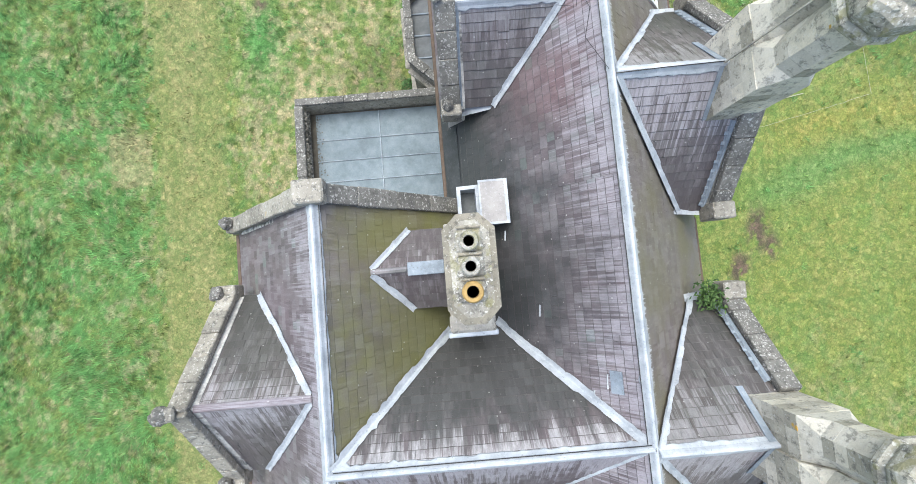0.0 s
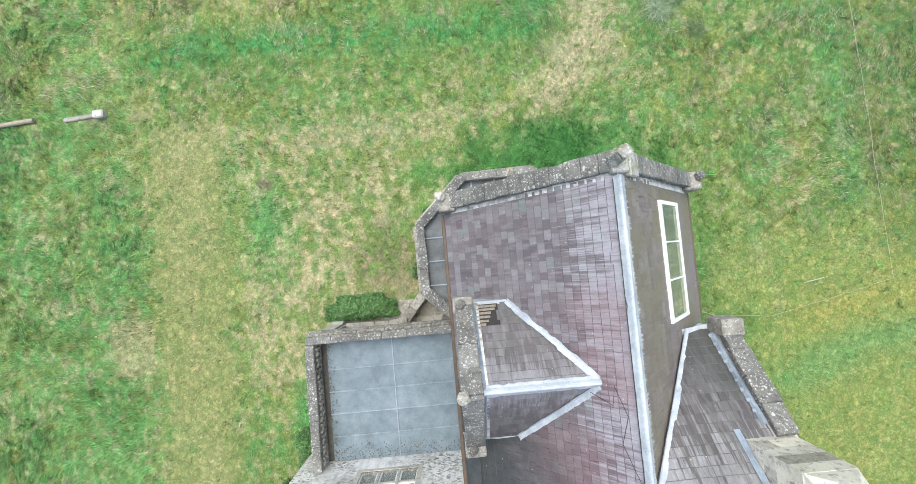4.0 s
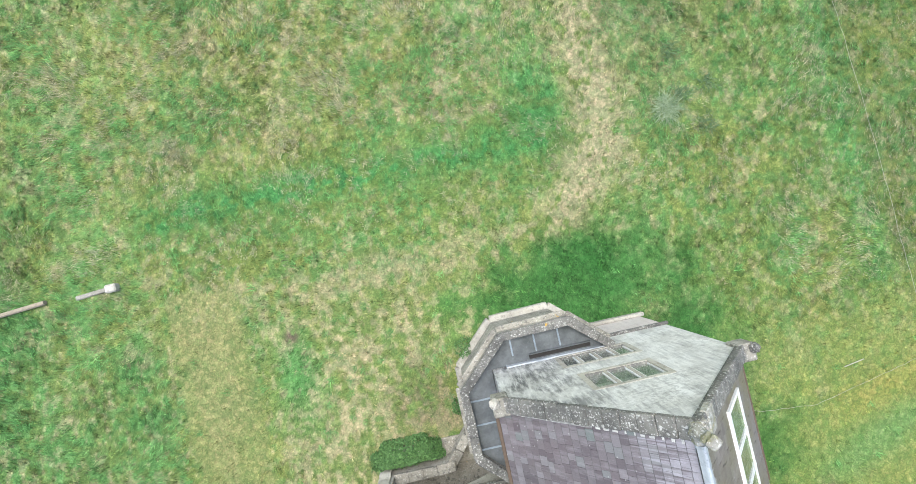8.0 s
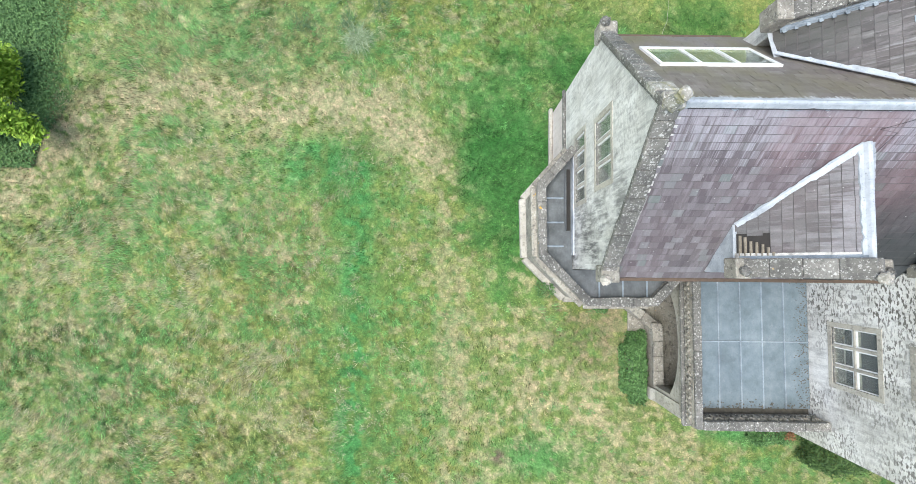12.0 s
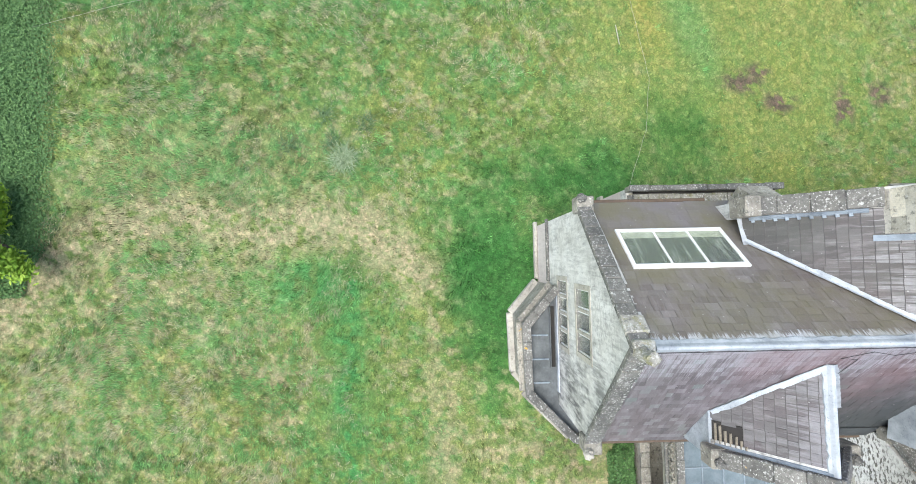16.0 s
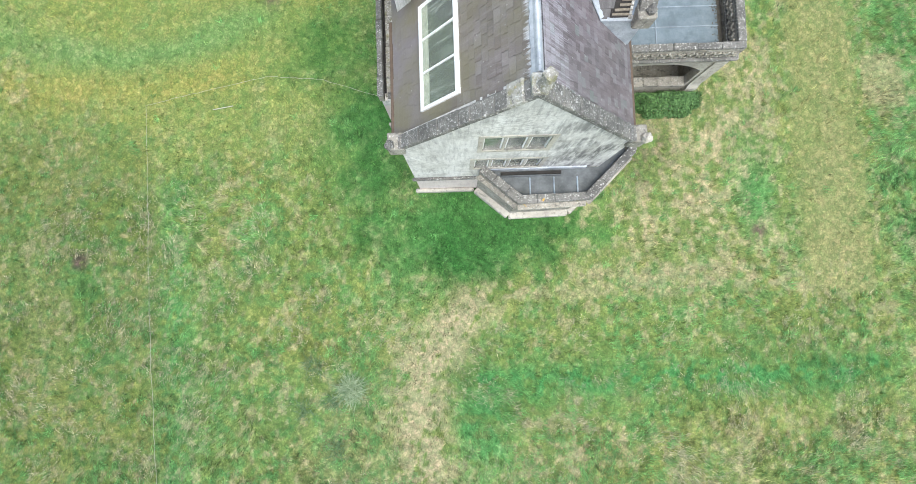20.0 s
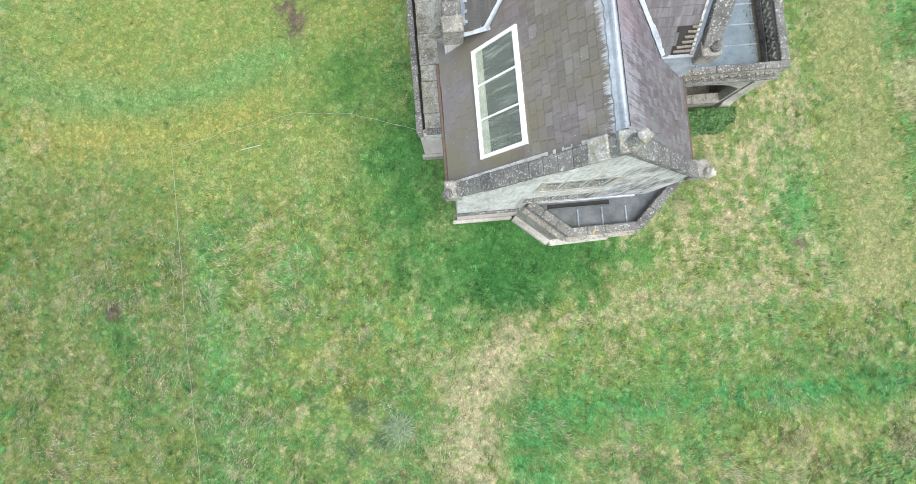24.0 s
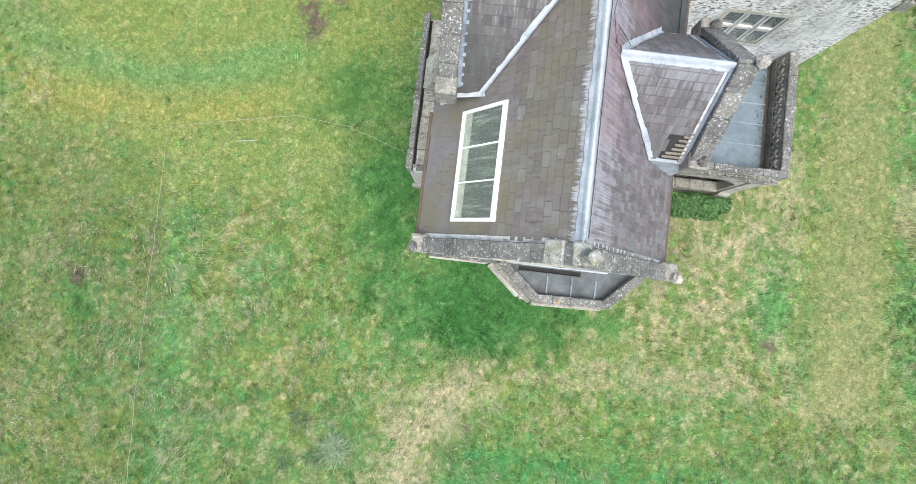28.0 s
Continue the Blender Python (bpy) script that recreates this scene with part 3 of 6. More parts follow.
def lay_slates(roof, origin, along, upward, region, material, single, expo=0.2, width=(0.2, 0.32), thick=0.02, seed=1, hole=None, edge_material=None):
    """Slates in courses on a slope. origin: a corner at the eaves; along and upward: its unit directions; region: the slope's outline
    in metres along and up (convex, counter-clockwise). Whole slates inside the box single = (u0, u1, v0, v1) are objects, at most 300."""
    rnd = random.Random(seed)
    edge_material = edge_material or M_SLATE_EDGE
    o, a, u = Vector(origin), Vector(along).normalized(), Vector(upward).normalized()
    n = a.cross(u).normalized()
    basis = Matrix((a, u, n)).transposed().to_4x4()
    lo_u, hi_u = min(p[0] for p in region), max(p[0] for p in region)
    lo_v, hi_v = min(p[1] for p in region), max(p[1] for p in region)
    rest, count = bmesh.new(), 0
    loose = 0.018 if thick < 0.007 else 0.005
    widths = [width[0] + (width[1] - width[0]) * i / 4 for i in range(5)]
    v, gap = lo_v, 0.0035 if thick < 0.007 else 0.002
    while v < hi_v:
        e = expo * (1.12 - 0.25 * (v - lo_v) / max(hi_v - lo_v, 0.1))
        length = e * 1.35
        c = lo_u - rnd.random() * 0.3
        while c < hi_u:
            w = rnd.choice(widths)
            dv, lift = rnd.uniform(-loose, loose), rnd.uniform(0.024, 0.031)
            if rnd.random() < 0.012:
                dv -= rnd.uniform(0.015, 0.035)
                lift += 0.01
            quad = [(c + gap, v + dv), (c + w - gap, v + dv), (c + w - gap, v + length), (c + gap, v + length)]
            mid = (c + w / 2, v + length / 2)
            c += w
            if hole and hole[0] < mid[0] < hole[1] and hole[2] < mid[1] < hole[3]:
                continue
            cut = clip_poly(quad, region)
            if len(cut) < 3:
                continue
            body = clip_poly([(quad[0][0], v + dv + TAIL), (quad[1][0], v + dv + TAIL), quad[2], quad[3]], region)
            tail = clip_poly([quad[0], quad[1], (quad[1][0], v + dv + TAIL), (quad[0][0], v + dv + TAIL)], region)
            whole = all(min(abs(p[0] - q[0]) + abs(p[1] - q[1]) for q in cut) < 1e-6 for p in quad)
            if whole and single and count < 300 and single[0] < mid[0] < single[1] and single[2] < mid[1] < single[3]:
                ob = new("slate", slate_mesh(w - 2 * gap, length, thick, material, edge_material))
                ob.parent = roof
                ob.matrix_basis = Matrix.Translation(o + a * mid[0] + u * (v + dv) + n * lift) @ basis @ pose(0, 0, 0, 0, 0, rnd.uniform(-0.3, 0.3))
                count += 1
            else:
                for poly, edge in ((body, 0), (tail, 1)):
                    if len(poly) < 3:
                        continue
                    hgt = [(o + a * p[0] + u * p[1], lift + thick - (p[1] - v) / length * thick * 1.6 - (thick * 0.5 if p[1] < v + dv + 0.5 * TAIL else 0)) for p in poly]
                    top = [rest.verts.new(p + n * h) for p, h in hgt]
                    rest.faces.new(top).material_index = edge
                    low = [rest.verts.new(p + n * (h - 0.5 * thick)) for p, h in hgt]
                    for i in range(len(top)):
                        j = (i + 1) % len(top)
                        rest.faces.new((low[i], low[j], top[j], top[i])).material_index = edge
        v += e
    if rest.faces:
        part("slate_covering", rest, [material, edge_material], roof, kind="stuff")
    else:
        rest.free()


def coping_run(p, q, width, thick, parent, n_up=(0, 0, 1), material=None, stone=0.55, label="weathered coping stones spotted with lichen"):
    """Coping stones laid end to end from p to q, as pieces of one coping."""
    p, q = Vector(p), Vector(q)
    d = (q - p).normalized()
    s = d.cross(Vector(n_up)).normalized()
    u = s.cross(d)
    cop = part("coping", add_obox(bmesh.new(), (p + q) / 2 - u * thick * 0.3, (d, s, u), ((q - p).length / 2 - 0.01, width / 2 - 0.03, thick / 2)), material or M_STONE_DARK, parent, label)
    k = max(1, round((q - p).length / stone))
    L = (q - p).length / k
    for i in range(k):
        c = p + d * L * (i + 0.5)
        bm = bmesh.new()
        add_obox(bm, c + u * random.uniform(-0.008, 0.008), (d, s, u), (L / 2 - 0.004, width / 2 + random.uniform(-0.012, 0.012), thick / 2), 0.018, 0.006)
        part("coping_stone", bm, material or M_STONE_DARK, cop)
    return cop


def knob(c, r, parent, name="finial", label="eroded carved stone finial", material=None, seed=0):
    """A worn, lumpy knob of carved stone on a short neck."""
    bm = bmesh.new()
    bmesh.ops.create_icosphere(bm, subdivisions=3, radius=r)
    for v in bm.verts:
        f = 1 + 0.35 * noise.noise(v.co * 1.5 / r + Vector((seed * 3.1, 0, 0))) + 0.18 * noise.noise(v.co * 4 / r + Vector((seed, 5, 0)))
        v.co *= f
        v.co += Vector(c)
    return part(name, bm, material or M_STONE_DARK, parent, label, smooth=False)


# ---- the house ----
def north(y):
    return lambda u, d, z: (u, y - d, z)


def east(x):
    return lambda u, d, z: (x - d, u, z)


def west(x):
    return lambda u, d, z: (x + d, u, z)


house = empty("house", "old stone country house with purple slate roofs and lead flashings", "house")
RZ, S = 9.3, 1.17            # main ridge height and the fall of its slopes
WX, WZ, WS = -2.42, 9.25, 1.15    # the parallel west ridge


def roof_slope(ridge, down, s, regions, material, label, single=None, seed=1, expo=0.195, width=(0.15, 0.25), hole=None):
    """A roof slope through the point ridge that falls by s along the plan direction down. regions: convex plan outlines."""
    r, dn = Vector(ridge), Vector((*down, 0)).normalized()
    up = (Vector((0, 0, s)) - dn).normalized()
    n = (dn * s + Vector((0, 0, 1))).normalized()
    al = up.cross(n).normalized()

    def lift(p):
        d = (Vector((p[0], p[1], 0)) - Vector((r.x, r.y, 0))).dot(dn)
        return Vector((p[0], p[1], r.z - s * d))

    made = []
    for k, reg in enumerate(regions):
        pts = [lift(p) for p in reg]
        roof = roof_sheet("roof", pts, house, material, label)
        o = pts[0]
        flat = [((p - o).dot(al), (p - o).dot(up)) for p in pts]
        lo = min(q[1] for q in flat)
        o = o + up * lo
        flat = [(a, b - lo) for a, b in flat]
        area = sum(flat[i][0] * flat[(i + 1) % len(flat)][1] - flat[(i + 1) % len(flat)][0] * flat[i][1] for i in range(len(flat)))
        if area < 0:
            flat = flat[::-1]
        sg = hl = None
        if single and single[k]:
            x0, x1, y0, y1 = single[k]
            c = [lift(p) - o for p in ((x0, y0), (x1, y1))]
            sg = (min(v.dot(al) for v in c), max(v.dot(al) for v in c), min(v.dot(up) for v in c), max(v.dot(up) for v in c))
        if hole:
            x0, x1, y0, y1 = hole
            c = [lift(p) - o for p in ((x0, y0), (x1, y1))]
            hl = (min(v.dot(al) for v in c), max(v.dot(al) for v in c), min(v.dot(up) for v in c), max(v.dot(up) for v in c))
        SLATE_JOBS.append((roof, o, al, up, flat, material, sg, expo, width, seed + k, hl, 0.006 if material in (M_SLATE_E, M_SLATE_G) else 0.009))
        made.append(roof)
    return made


SLATE_JOBS = []
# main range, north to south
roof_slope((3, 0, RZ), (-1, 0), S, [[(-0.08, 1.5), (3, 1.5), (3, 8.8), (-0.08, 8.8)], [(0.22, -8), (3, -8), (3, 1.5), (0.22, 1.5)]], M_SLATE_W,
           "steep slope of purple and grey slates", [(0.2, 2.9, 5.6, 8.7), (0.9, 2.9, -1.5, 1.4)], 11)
roof_slope((3, 0, RZ), (1, 0), S, [[(3, -8), (6.08, -8), (6.08, 8.8), (3, 8.8)]], M_SLATE_E, "smooth brown slates greened with algae", [(3.2, 5.9, 6.2, 8.7)], 21, 0.2, (0.26, 0.34))
# west wing
roof_slope((WX, 0, WZ), (1, 0), WS, [[(WX, -8), (0.32, -8), (0.32, 1.42), (WX, 1.42)]], M_SLATE_G, "slates thick with yellow-green moss", [(-2.3, 0.2, -2.6, 1.3)], 31, 0.23, (0.26, 0.36))
roof_slope((WX, 0, WZ), (-1, 0), WS, [[(-5.28, -8), (WX, -8), (WX, 1.42), (-5.28, 1.42)]], M_SLATE_W, "slope of small purple slates", [(-5.2, -2.5, -1.0, 1.3)], 41)
# cross range between the two ridges
SY, SS = -3.17, 1.28
roof_slope((0, SY, RZ), (0, 1), SS, [[(WX, SY), (3, SY), (0.79, -1.15), (-0.22, -1.15)]], M_SLATE_S, "grey slates streaked white below the lead", [(-1.6, 2.2, -3.1, -1.3)], 51)
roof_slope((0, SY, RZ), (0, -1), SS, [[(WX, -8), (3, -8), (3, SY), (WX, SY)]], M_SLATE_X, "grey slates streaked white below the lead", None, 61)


def gable_roof_x(yc, z, s, half, x_wall, x_ridge, fall, sgn, materials, label, single, seed, hole=None):
    """Both slopes of a cross gable whose ridge runs along x, from the wall to the slope that it dies into."""
    def x_at(d):
        return x_ridge + sgn * s * d / fall
    for side in (-1, 1):
        reg = [(x_wall, yc), (x_ridge, yc), (x_at(half), yc + side * half), (x_wall, yc + side * half)]
        a = sum(reg[i][0] * reg[(i + 1) % 4][1] - reg[(i + 1) % 4][0] * reg[i][1] for i in range(4))
        reg = reg if a > 0 else reg[::-1]
        roof_slope((x_wall, yc, z), (0, side), s, [reg], materials[side > 0], label, single, seed + side + 1, hole=hole if side == 1 else None)
        p, q = Vector((x_ridge, yc, z)), Vector((x_at(half), yc + side * half, z - s * half))
        part("valley_lead", valley_strip(p.lerp(q, 0.02), q, 0.118, (0, side * s, 1), (sgn * fall, 0, 1)), M_LEAD, house, "pale ragged lead valley")
    return x_at


E1, E2 = 3.25, -3.25
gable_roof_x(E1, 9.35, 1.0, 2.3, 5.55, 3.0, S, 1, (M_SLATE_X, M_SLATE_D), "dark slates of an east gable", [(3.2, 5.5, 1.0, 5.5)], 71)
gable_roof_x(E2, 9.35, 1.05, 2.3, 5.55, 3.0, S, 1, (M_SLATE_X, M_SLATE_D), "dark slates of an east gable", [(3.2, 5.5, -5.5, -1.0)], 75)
DY, DZ = 5.12, 8.75
gable_roof_x(DY, DZ, 1.15, 1.42, 0.28, 2.53, S, -1, (M_SLATE_N, M_SLATE_N), "streaked grey slates of a wall dormer", [(0.3, 2.6, 3.7, 6.5)], 81, hole=(0.3, 0.92, 6.08, 6.6))
GY = -1.97
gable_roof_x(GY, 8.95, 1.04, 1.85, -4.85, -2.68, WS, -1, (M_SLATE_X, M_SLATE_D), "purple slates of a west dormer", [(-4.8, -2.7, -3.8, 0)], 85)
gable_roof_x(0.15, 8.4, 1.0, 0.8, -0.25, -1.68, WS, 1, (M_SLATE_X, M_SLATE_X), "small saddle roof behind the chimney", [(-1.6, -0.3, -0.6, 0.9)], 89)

# lead over the ridges and in the long valleys
ridge_lead((3, -8, RZ), (3, 8.75, RZ), 0.12, S, S, (1, 0, 0), house, 0.085)
ridge_lead((WX, -8, WZ), (WX, 1.4, WZ), 0.12, WS, WS, (1, 0, 0), house)
ridge_lead((WX, SY, RZ), (3, SY, RZ), 0.115, SS, SS, (0, 1, 0), house)
ridge_lead((3.05, E1, 9.35), (5.0, E1, 9.35), 0.115, 1.0, 1.0, (0, 1, 0), house)
ridge_lead((3.05, E2, 9.35), (5.0, E2, 9.35), 0.115, 1.05, 1.05, (0, 1, 0), house)
ridge_lead((0.3, DY, DZ), (2.5, DY, DZ), 0.105, 1.15, 1.15, (0, 1, 0), house)
part("ridge_tile", beam((-4.8, GY, 8.97), (-2.72, GY, 8.97), 0.14, 0.06, bevel=0.02), M_SLATE_W, house, "slate ridge roll")
part("ridge_lead", beam((-0.95, 0.15, 8.42), (-0.25, 0.15, 8.42), 0.26, 0.03, bevel=0.01), M_LEAD_ROLL, house, "sheet of lead over a small ridge")
part("ridge_tile", beam((-1.66, 0.15, 8.42), (-0.95, 0.15, 8.42), 0.12, 0.05, bevel=0.02), M_SLATE_W, house, "slate ridge roll")
for x_end, xr, fall in ((0.82, 3.0, S), (-0.3, WX, WS)):
    sg = 1 if xr < x_end else -1
    d = abs(x_end - xr) * fall / SS
    p, q = Vector((xr, SY, RZ)), Vector((x_end, SY + d, RZ - fall * abs(x_end - xr)))
    part("valley_lead", valley_strip(p.lerp(q, 0.02), q, 0.165, (0, SS, 1), (sg * fall, 0, 1)), M_LEAD, house, "pale ragged lead valley")
for xr, sg in ((3.0, -1), (3.0, 1)):
    p, q = Vector((xr, SY, RZ)), Vector((xr + sg * 1.6, SY - 1.6 * S / SS, RZ - 1.6 * S))
    part("valley_lead", lead_strip(p + Vector((0, 0, 0.06)), q + Vector((0, 0, 0.06)), 0.16, (0, -0.3, 1), 0.012, 0.01, 0.03), M_LEAD, house, "pale ragged lead valley")
# gutter of lead between the two long slopes, and a near-black strip at its north end
part("valley_gutter", lead_strip((0.27, -1.2, 6.22), (0.27, 1.45, 6.22), 0.3, (0, 0, 1), 0.015, 0.0, 0.02), M_LEAD_DARK, house, "dark lead gutter between two slopes")
# Strip coloured near-black to carry on the slates' damp and valley shade.
part("flashing", beam((0.1, 1.62, 5.98), (0.1, 3.6, 5.98), 0.5, 0.012, (-0.76, 0, 0.65)), M_LEAD_BLACK, house, "near-black strip at the eaves matching the darkened slates")

part("wall", wall_plate([(0.08, -0.5), (5.92, -0.5), (5.92, 5.95), (3, 9.34), (0.08, 5.95)], [rect(2.2, 3.85, 5.6, 6.72), rect(2.05, 4.0, 3.62, 4.62)], 0.4, north(9.12)), M_RENDER, house, "tall gable wall of stained cream render")
part("wall", wall_plate([(-5.12, -0.5), (0.07, -0.5), (0.07, 6.15), (WX, 9.24), (-5.12, 6.25)], [rect(-3.12, -1.5, 3.85, 5.25), rect(-2.82, -1.8, 6.2, 7.3)], 0.4, north(1.75)), M_RUBBLE, house, "gable wall of patchy lime render over rubble")
part("wall", wall_plate([(8.7, -0.5), (8.7, 5.65), (6.58, 5.65), (6.58, 7.15), (DY, 8.8), (3.66, 7.15), (3.66, 5.65), (1.76, 5.65), (1.76, -0.5)], [], 0.4, west(0.08)), M_RENDER, house, "rendered long wall rising into a dormer gable")
part("wall", wall_plate([(1.34, -0.5), (1.34, 6.05), (GY + 1.85, 6.05), (GY + 1.85, 7.1), (GY, 9.0), (GY - 1.85, 7.1), (GY - 1.85, 6.05), (-8, 6.05), (-8, -0.5)], [], 0.4, west(-5.12)), M_RENDER, house, "rendered west wall rising into a dormer gable")
part("wall", wall_plate([(-8, -0.5), (8.7, -0.5), (8.7, 5.65), (5.5, 5.65), (5.5, 7.2), (E1, 9.4), (1.0, 7.2), (1.0, 5.65), (-1.0, 5.65), (-1.0, 7.0), (E2, 9.4), (-5.5, 7.0), (-5.5, 5.65), (-8, 5.65)], [], 0.4, east(5.92)), M_RENDER, house, "rendered east wall rising into two gables")
part("wall", box(-5.1, 5.9, -8.4, -8.0, -0.5, 6.2), M_RENDER, house)
part("string_course", box(3.9, 6.0, 9.12, 9.22, 2.38, 2.5, 0.02), M_STONE_DARK, house, "dark moulded string course")
part("plinth", box(3.9, 6.08, 9.12, 9.26, -0.3, 0.55, 0.03), M_STONE_PALE, house, "projecting pale plinth")

# gable copings, kneelers and finials
def gable_coping_y(y, xl, zl, xa, za, xr, zr, width, west=None, stone=0.36):
    """Copings on a gable that faces north; west: the stone of its west side, where it differs."""
    coping_run((xl, y, zl), (xa, y, za), width, 0.14, house, material=west, stone=stone)
    coping_run((xr, y, zr), (xa, y, za), width, 0.14, house, stone=stone)


def gable_coping_x(x, yc, half, z0, za, width, clear=0.0, material=None):
    for side in (-1, 1):
        c = clear
        top = Vector((x, yc + side * c, za - (za - z0) * c / half))
        coping_run((x, yc + side * half, z0), top, width, 0.14, house, material=material)


gable_coping_y(9.01, -0.05, 6.02, 3, 9.36, 6.05, 6.02, 0.37)
gable_coping_y(1.58, -5.25, 6.3, WX, 9.4, 0.12, 6.42, 0.36, M_STONE, 0.95)
gable_coping_x(0.17, DY, 1.5, 7.35, 8.9, 0.4)
gable_coping_x(-4.98, GY, 1.95, 7.22, 9.12, 0.36, material=M_STONE)
gable_coping_x(5.72, E1, 2.4, 7.35, 9.45, 0.4, 0.68)
gable_coping_x(5.72, E2, 2.4, 7.3, 9.45, 0.4, 0.68)


def kneeler(x0, x1, y0, y1, z0, z1, material=None, label="square kneeler stone at the foot of a coping"):
    return part("kneeler", box(x0, x1, y0, y1, z0, z1, 0.03), material or M_STONE, house, label)


def carved_finial(x, y, z, h):
    """A weathered finial: a stout tapering neck under a lumpy carved head."""
    rings = []
    for k, (f, r) in enumerate(((0.0, 0.15), (0.25, 0.12), (0.5, 0.085), (0.58, 0.12), (0.68, 0.125), (0.8, 0.105), (0.92, 0.115), (1.0, 0.06))):
        ring = []
        for a in range(12):
            th = a * math.tau / 12
            rr = r * (1 + 0.14 * math.cos(4 * th + 0.4) + 0.5 * (noise.noise(Vector((3 * math.cos(th), 3 * math.sin(th), 5 * f + x)))) * 0.5)
            ring.append((x + rr * math.cos(th), y + rr * math.sin(th), z + f * h))
        rings.append(ring)
    return part("finial", loft(rings), M_STONE_CRUST, house, "weathered carved finial mottled with lichen")


kneeler(-0.22, 0.2, 8.76, 9.2, 5.75, 6.25)
kneeler(5.8, 6.22, 8.76, 9.2, 5.75, 6.25)
knob((-0.16, 9.12, 6.3), 0.13, house, seed=1, material=M_STONE_PALE)
knob((6.16, 9.1, 6.3), 0.12, house, seed=2)
kneeler(2.86, 3.16, 8.78, 9.18, 9.2, 9.44, M_STONE_CRUST, "cracked pale apex stone blotched with lichen")
part("apex_stone", add_obox(bmesh.new(), (3.36, 8.98, 8.985), (Vector((0.67, 0, -0.74)), Vector((0, 1, 0)), Vector((0.74, 0, 0.67))), (0.22, 0.225, 0.08), 0.03, 0.012), M_STONE_CRUST, house, "pale coping stone crusted with lichen")
carved_finial(2.93, 9.03, 9.44, 0.5)
kneeler(-5.42, -5.05, 1.4, 1.78, 6.0, 6.42)
knob((-5.36, 1.62, 6.5), 0.15, house, seed=4)
kneeler(-2.7, -2.16, 1.38, 1.8, 9.2, 9.48, M_STONE, "pale worn apex stone")
kneeler(-0.05, 0.3, 1.4, 1.76, 6.05, 6.45)
for yk in (DY + 1.5, DY - 1.5):
    kneeler(-0.06, 0.38, yk - 0.2, yk + 0.14 if yk > DY else yk + 0.2, 7.0, 7.47)
    knob((0.1, yk, 7.54), 0.11, house, seed=yk)
knob((0.0, DY, 9.02), 0.11, house, seed=8, material=M_STONE)
for yk in (GY + 1.95, GY - 1.95):
    kneeler(-5.2, -4.8, yk - 0.17, yk + 0.17, 6.9, 7.34)
    knob((-5.14, yk, 7.4), 0.14, house, seed=yk)
knob((-5.2, GY, 9.22), 0.15, house, seed=10)
part("finial", beam((-4.98, GY, 9.16), (-5.3, GY, 9.26), 0.24, 0.2, bevel=0.04), M_STONE, house, "stone finial pointing outwards")
for yk in (E1 + 2.4, E1 - 2.4, E2 + 2.4, E2 - 2.4):
    kneeler(5.5, 5.97, yk - 0.18, yk + 0.18, 7.0, 7.62)

for yk, ye in ((E1 + 2.2, E1 + 1.5), (E1 - 2.2, E1 - 1.5), (E2 + 2.2, E2 + 1.5)):
    lo, hi = min(yk, ye), max(yk, ye)
    part("weathering", loft([[(5.93, lo, z), (x, lo + g, z), (x, hi - g, z), (5.93, hi, z)] for z, x, g in ((6.35, 6.1, 0.1), (6.8, 6.3, 0.0), (7.3, 5.98, 0.0))]), M_STONE, house, "sloping pale weathering stone outside a coping")

# stepped lead soakers behind the east copings
for yc in (E1, E2):
    for side in (-1, 1):
        p, q = Vector((5.48, yc + side * 2.25, 7.2)), Vector((5.48, yc + side * 0.8, 8.62))
        part("flashing", lead_strip(p, q, 0.12, (-0.75, 0.4 * side, 0.8), 0.012, 0.02, 0.02), M_LEAD_ROLL, house, "stepped lead flashing against a coping")
for side in (-1, 1):
    p, q = Vector((0.4, DY + side * 1.4, 7.2)), Vector((0.4, DY + side * 0.05, 8.76))
    part("flashing", lead_strip(p, q, 0.1, (0.6, 0.5 * side, 0.8), 0.012, 0.02, 0.015), M_LEAD_ROLL, house, "lead flashing against a coping")
part("cheek", wall_plate([(1.2, 7.1), (0.06, 7.14), (0.06, 5.98)], [], 0.03, north(6.6)), M_LEAD, house, "triangular lead cheek below a dormer's eaves")
part("flashing", beam((0.1, 6.56, 7.12), (1.2, 6.56, 7.12), 0.1, 0.03, bevel=0.01), M_LEAD, house, "lead drip along a dormer's eaves")
for p, q in (((1.16, 3.74, 7.12), (0.6, 3.68, 7.02)), ((0.62, 3.69, 7.03), (-0.06, 3.62, 6.72))):
    part("flashing", lead_strip(p, q, 0.2, (0, -0.5, 1), 0.02, 0.0, 0.02), M_LEAD, house, "pale lead apron at a dormer's foot")
for yf, ye in ((E1 + 2.28, E1 + 2.36), (E1 - 2.28, E1 - 2.36), (E2 + 2.28, E2 + 2.36)):
    part("flashing", lead_strip((4.88, yf, 7.14), (5.75, ye, 6.98), 0.17, (0.3, 0, 1), 0.016, 0.0, 0.02), M_LEAD, house, "lead apron turning out to the eaves")
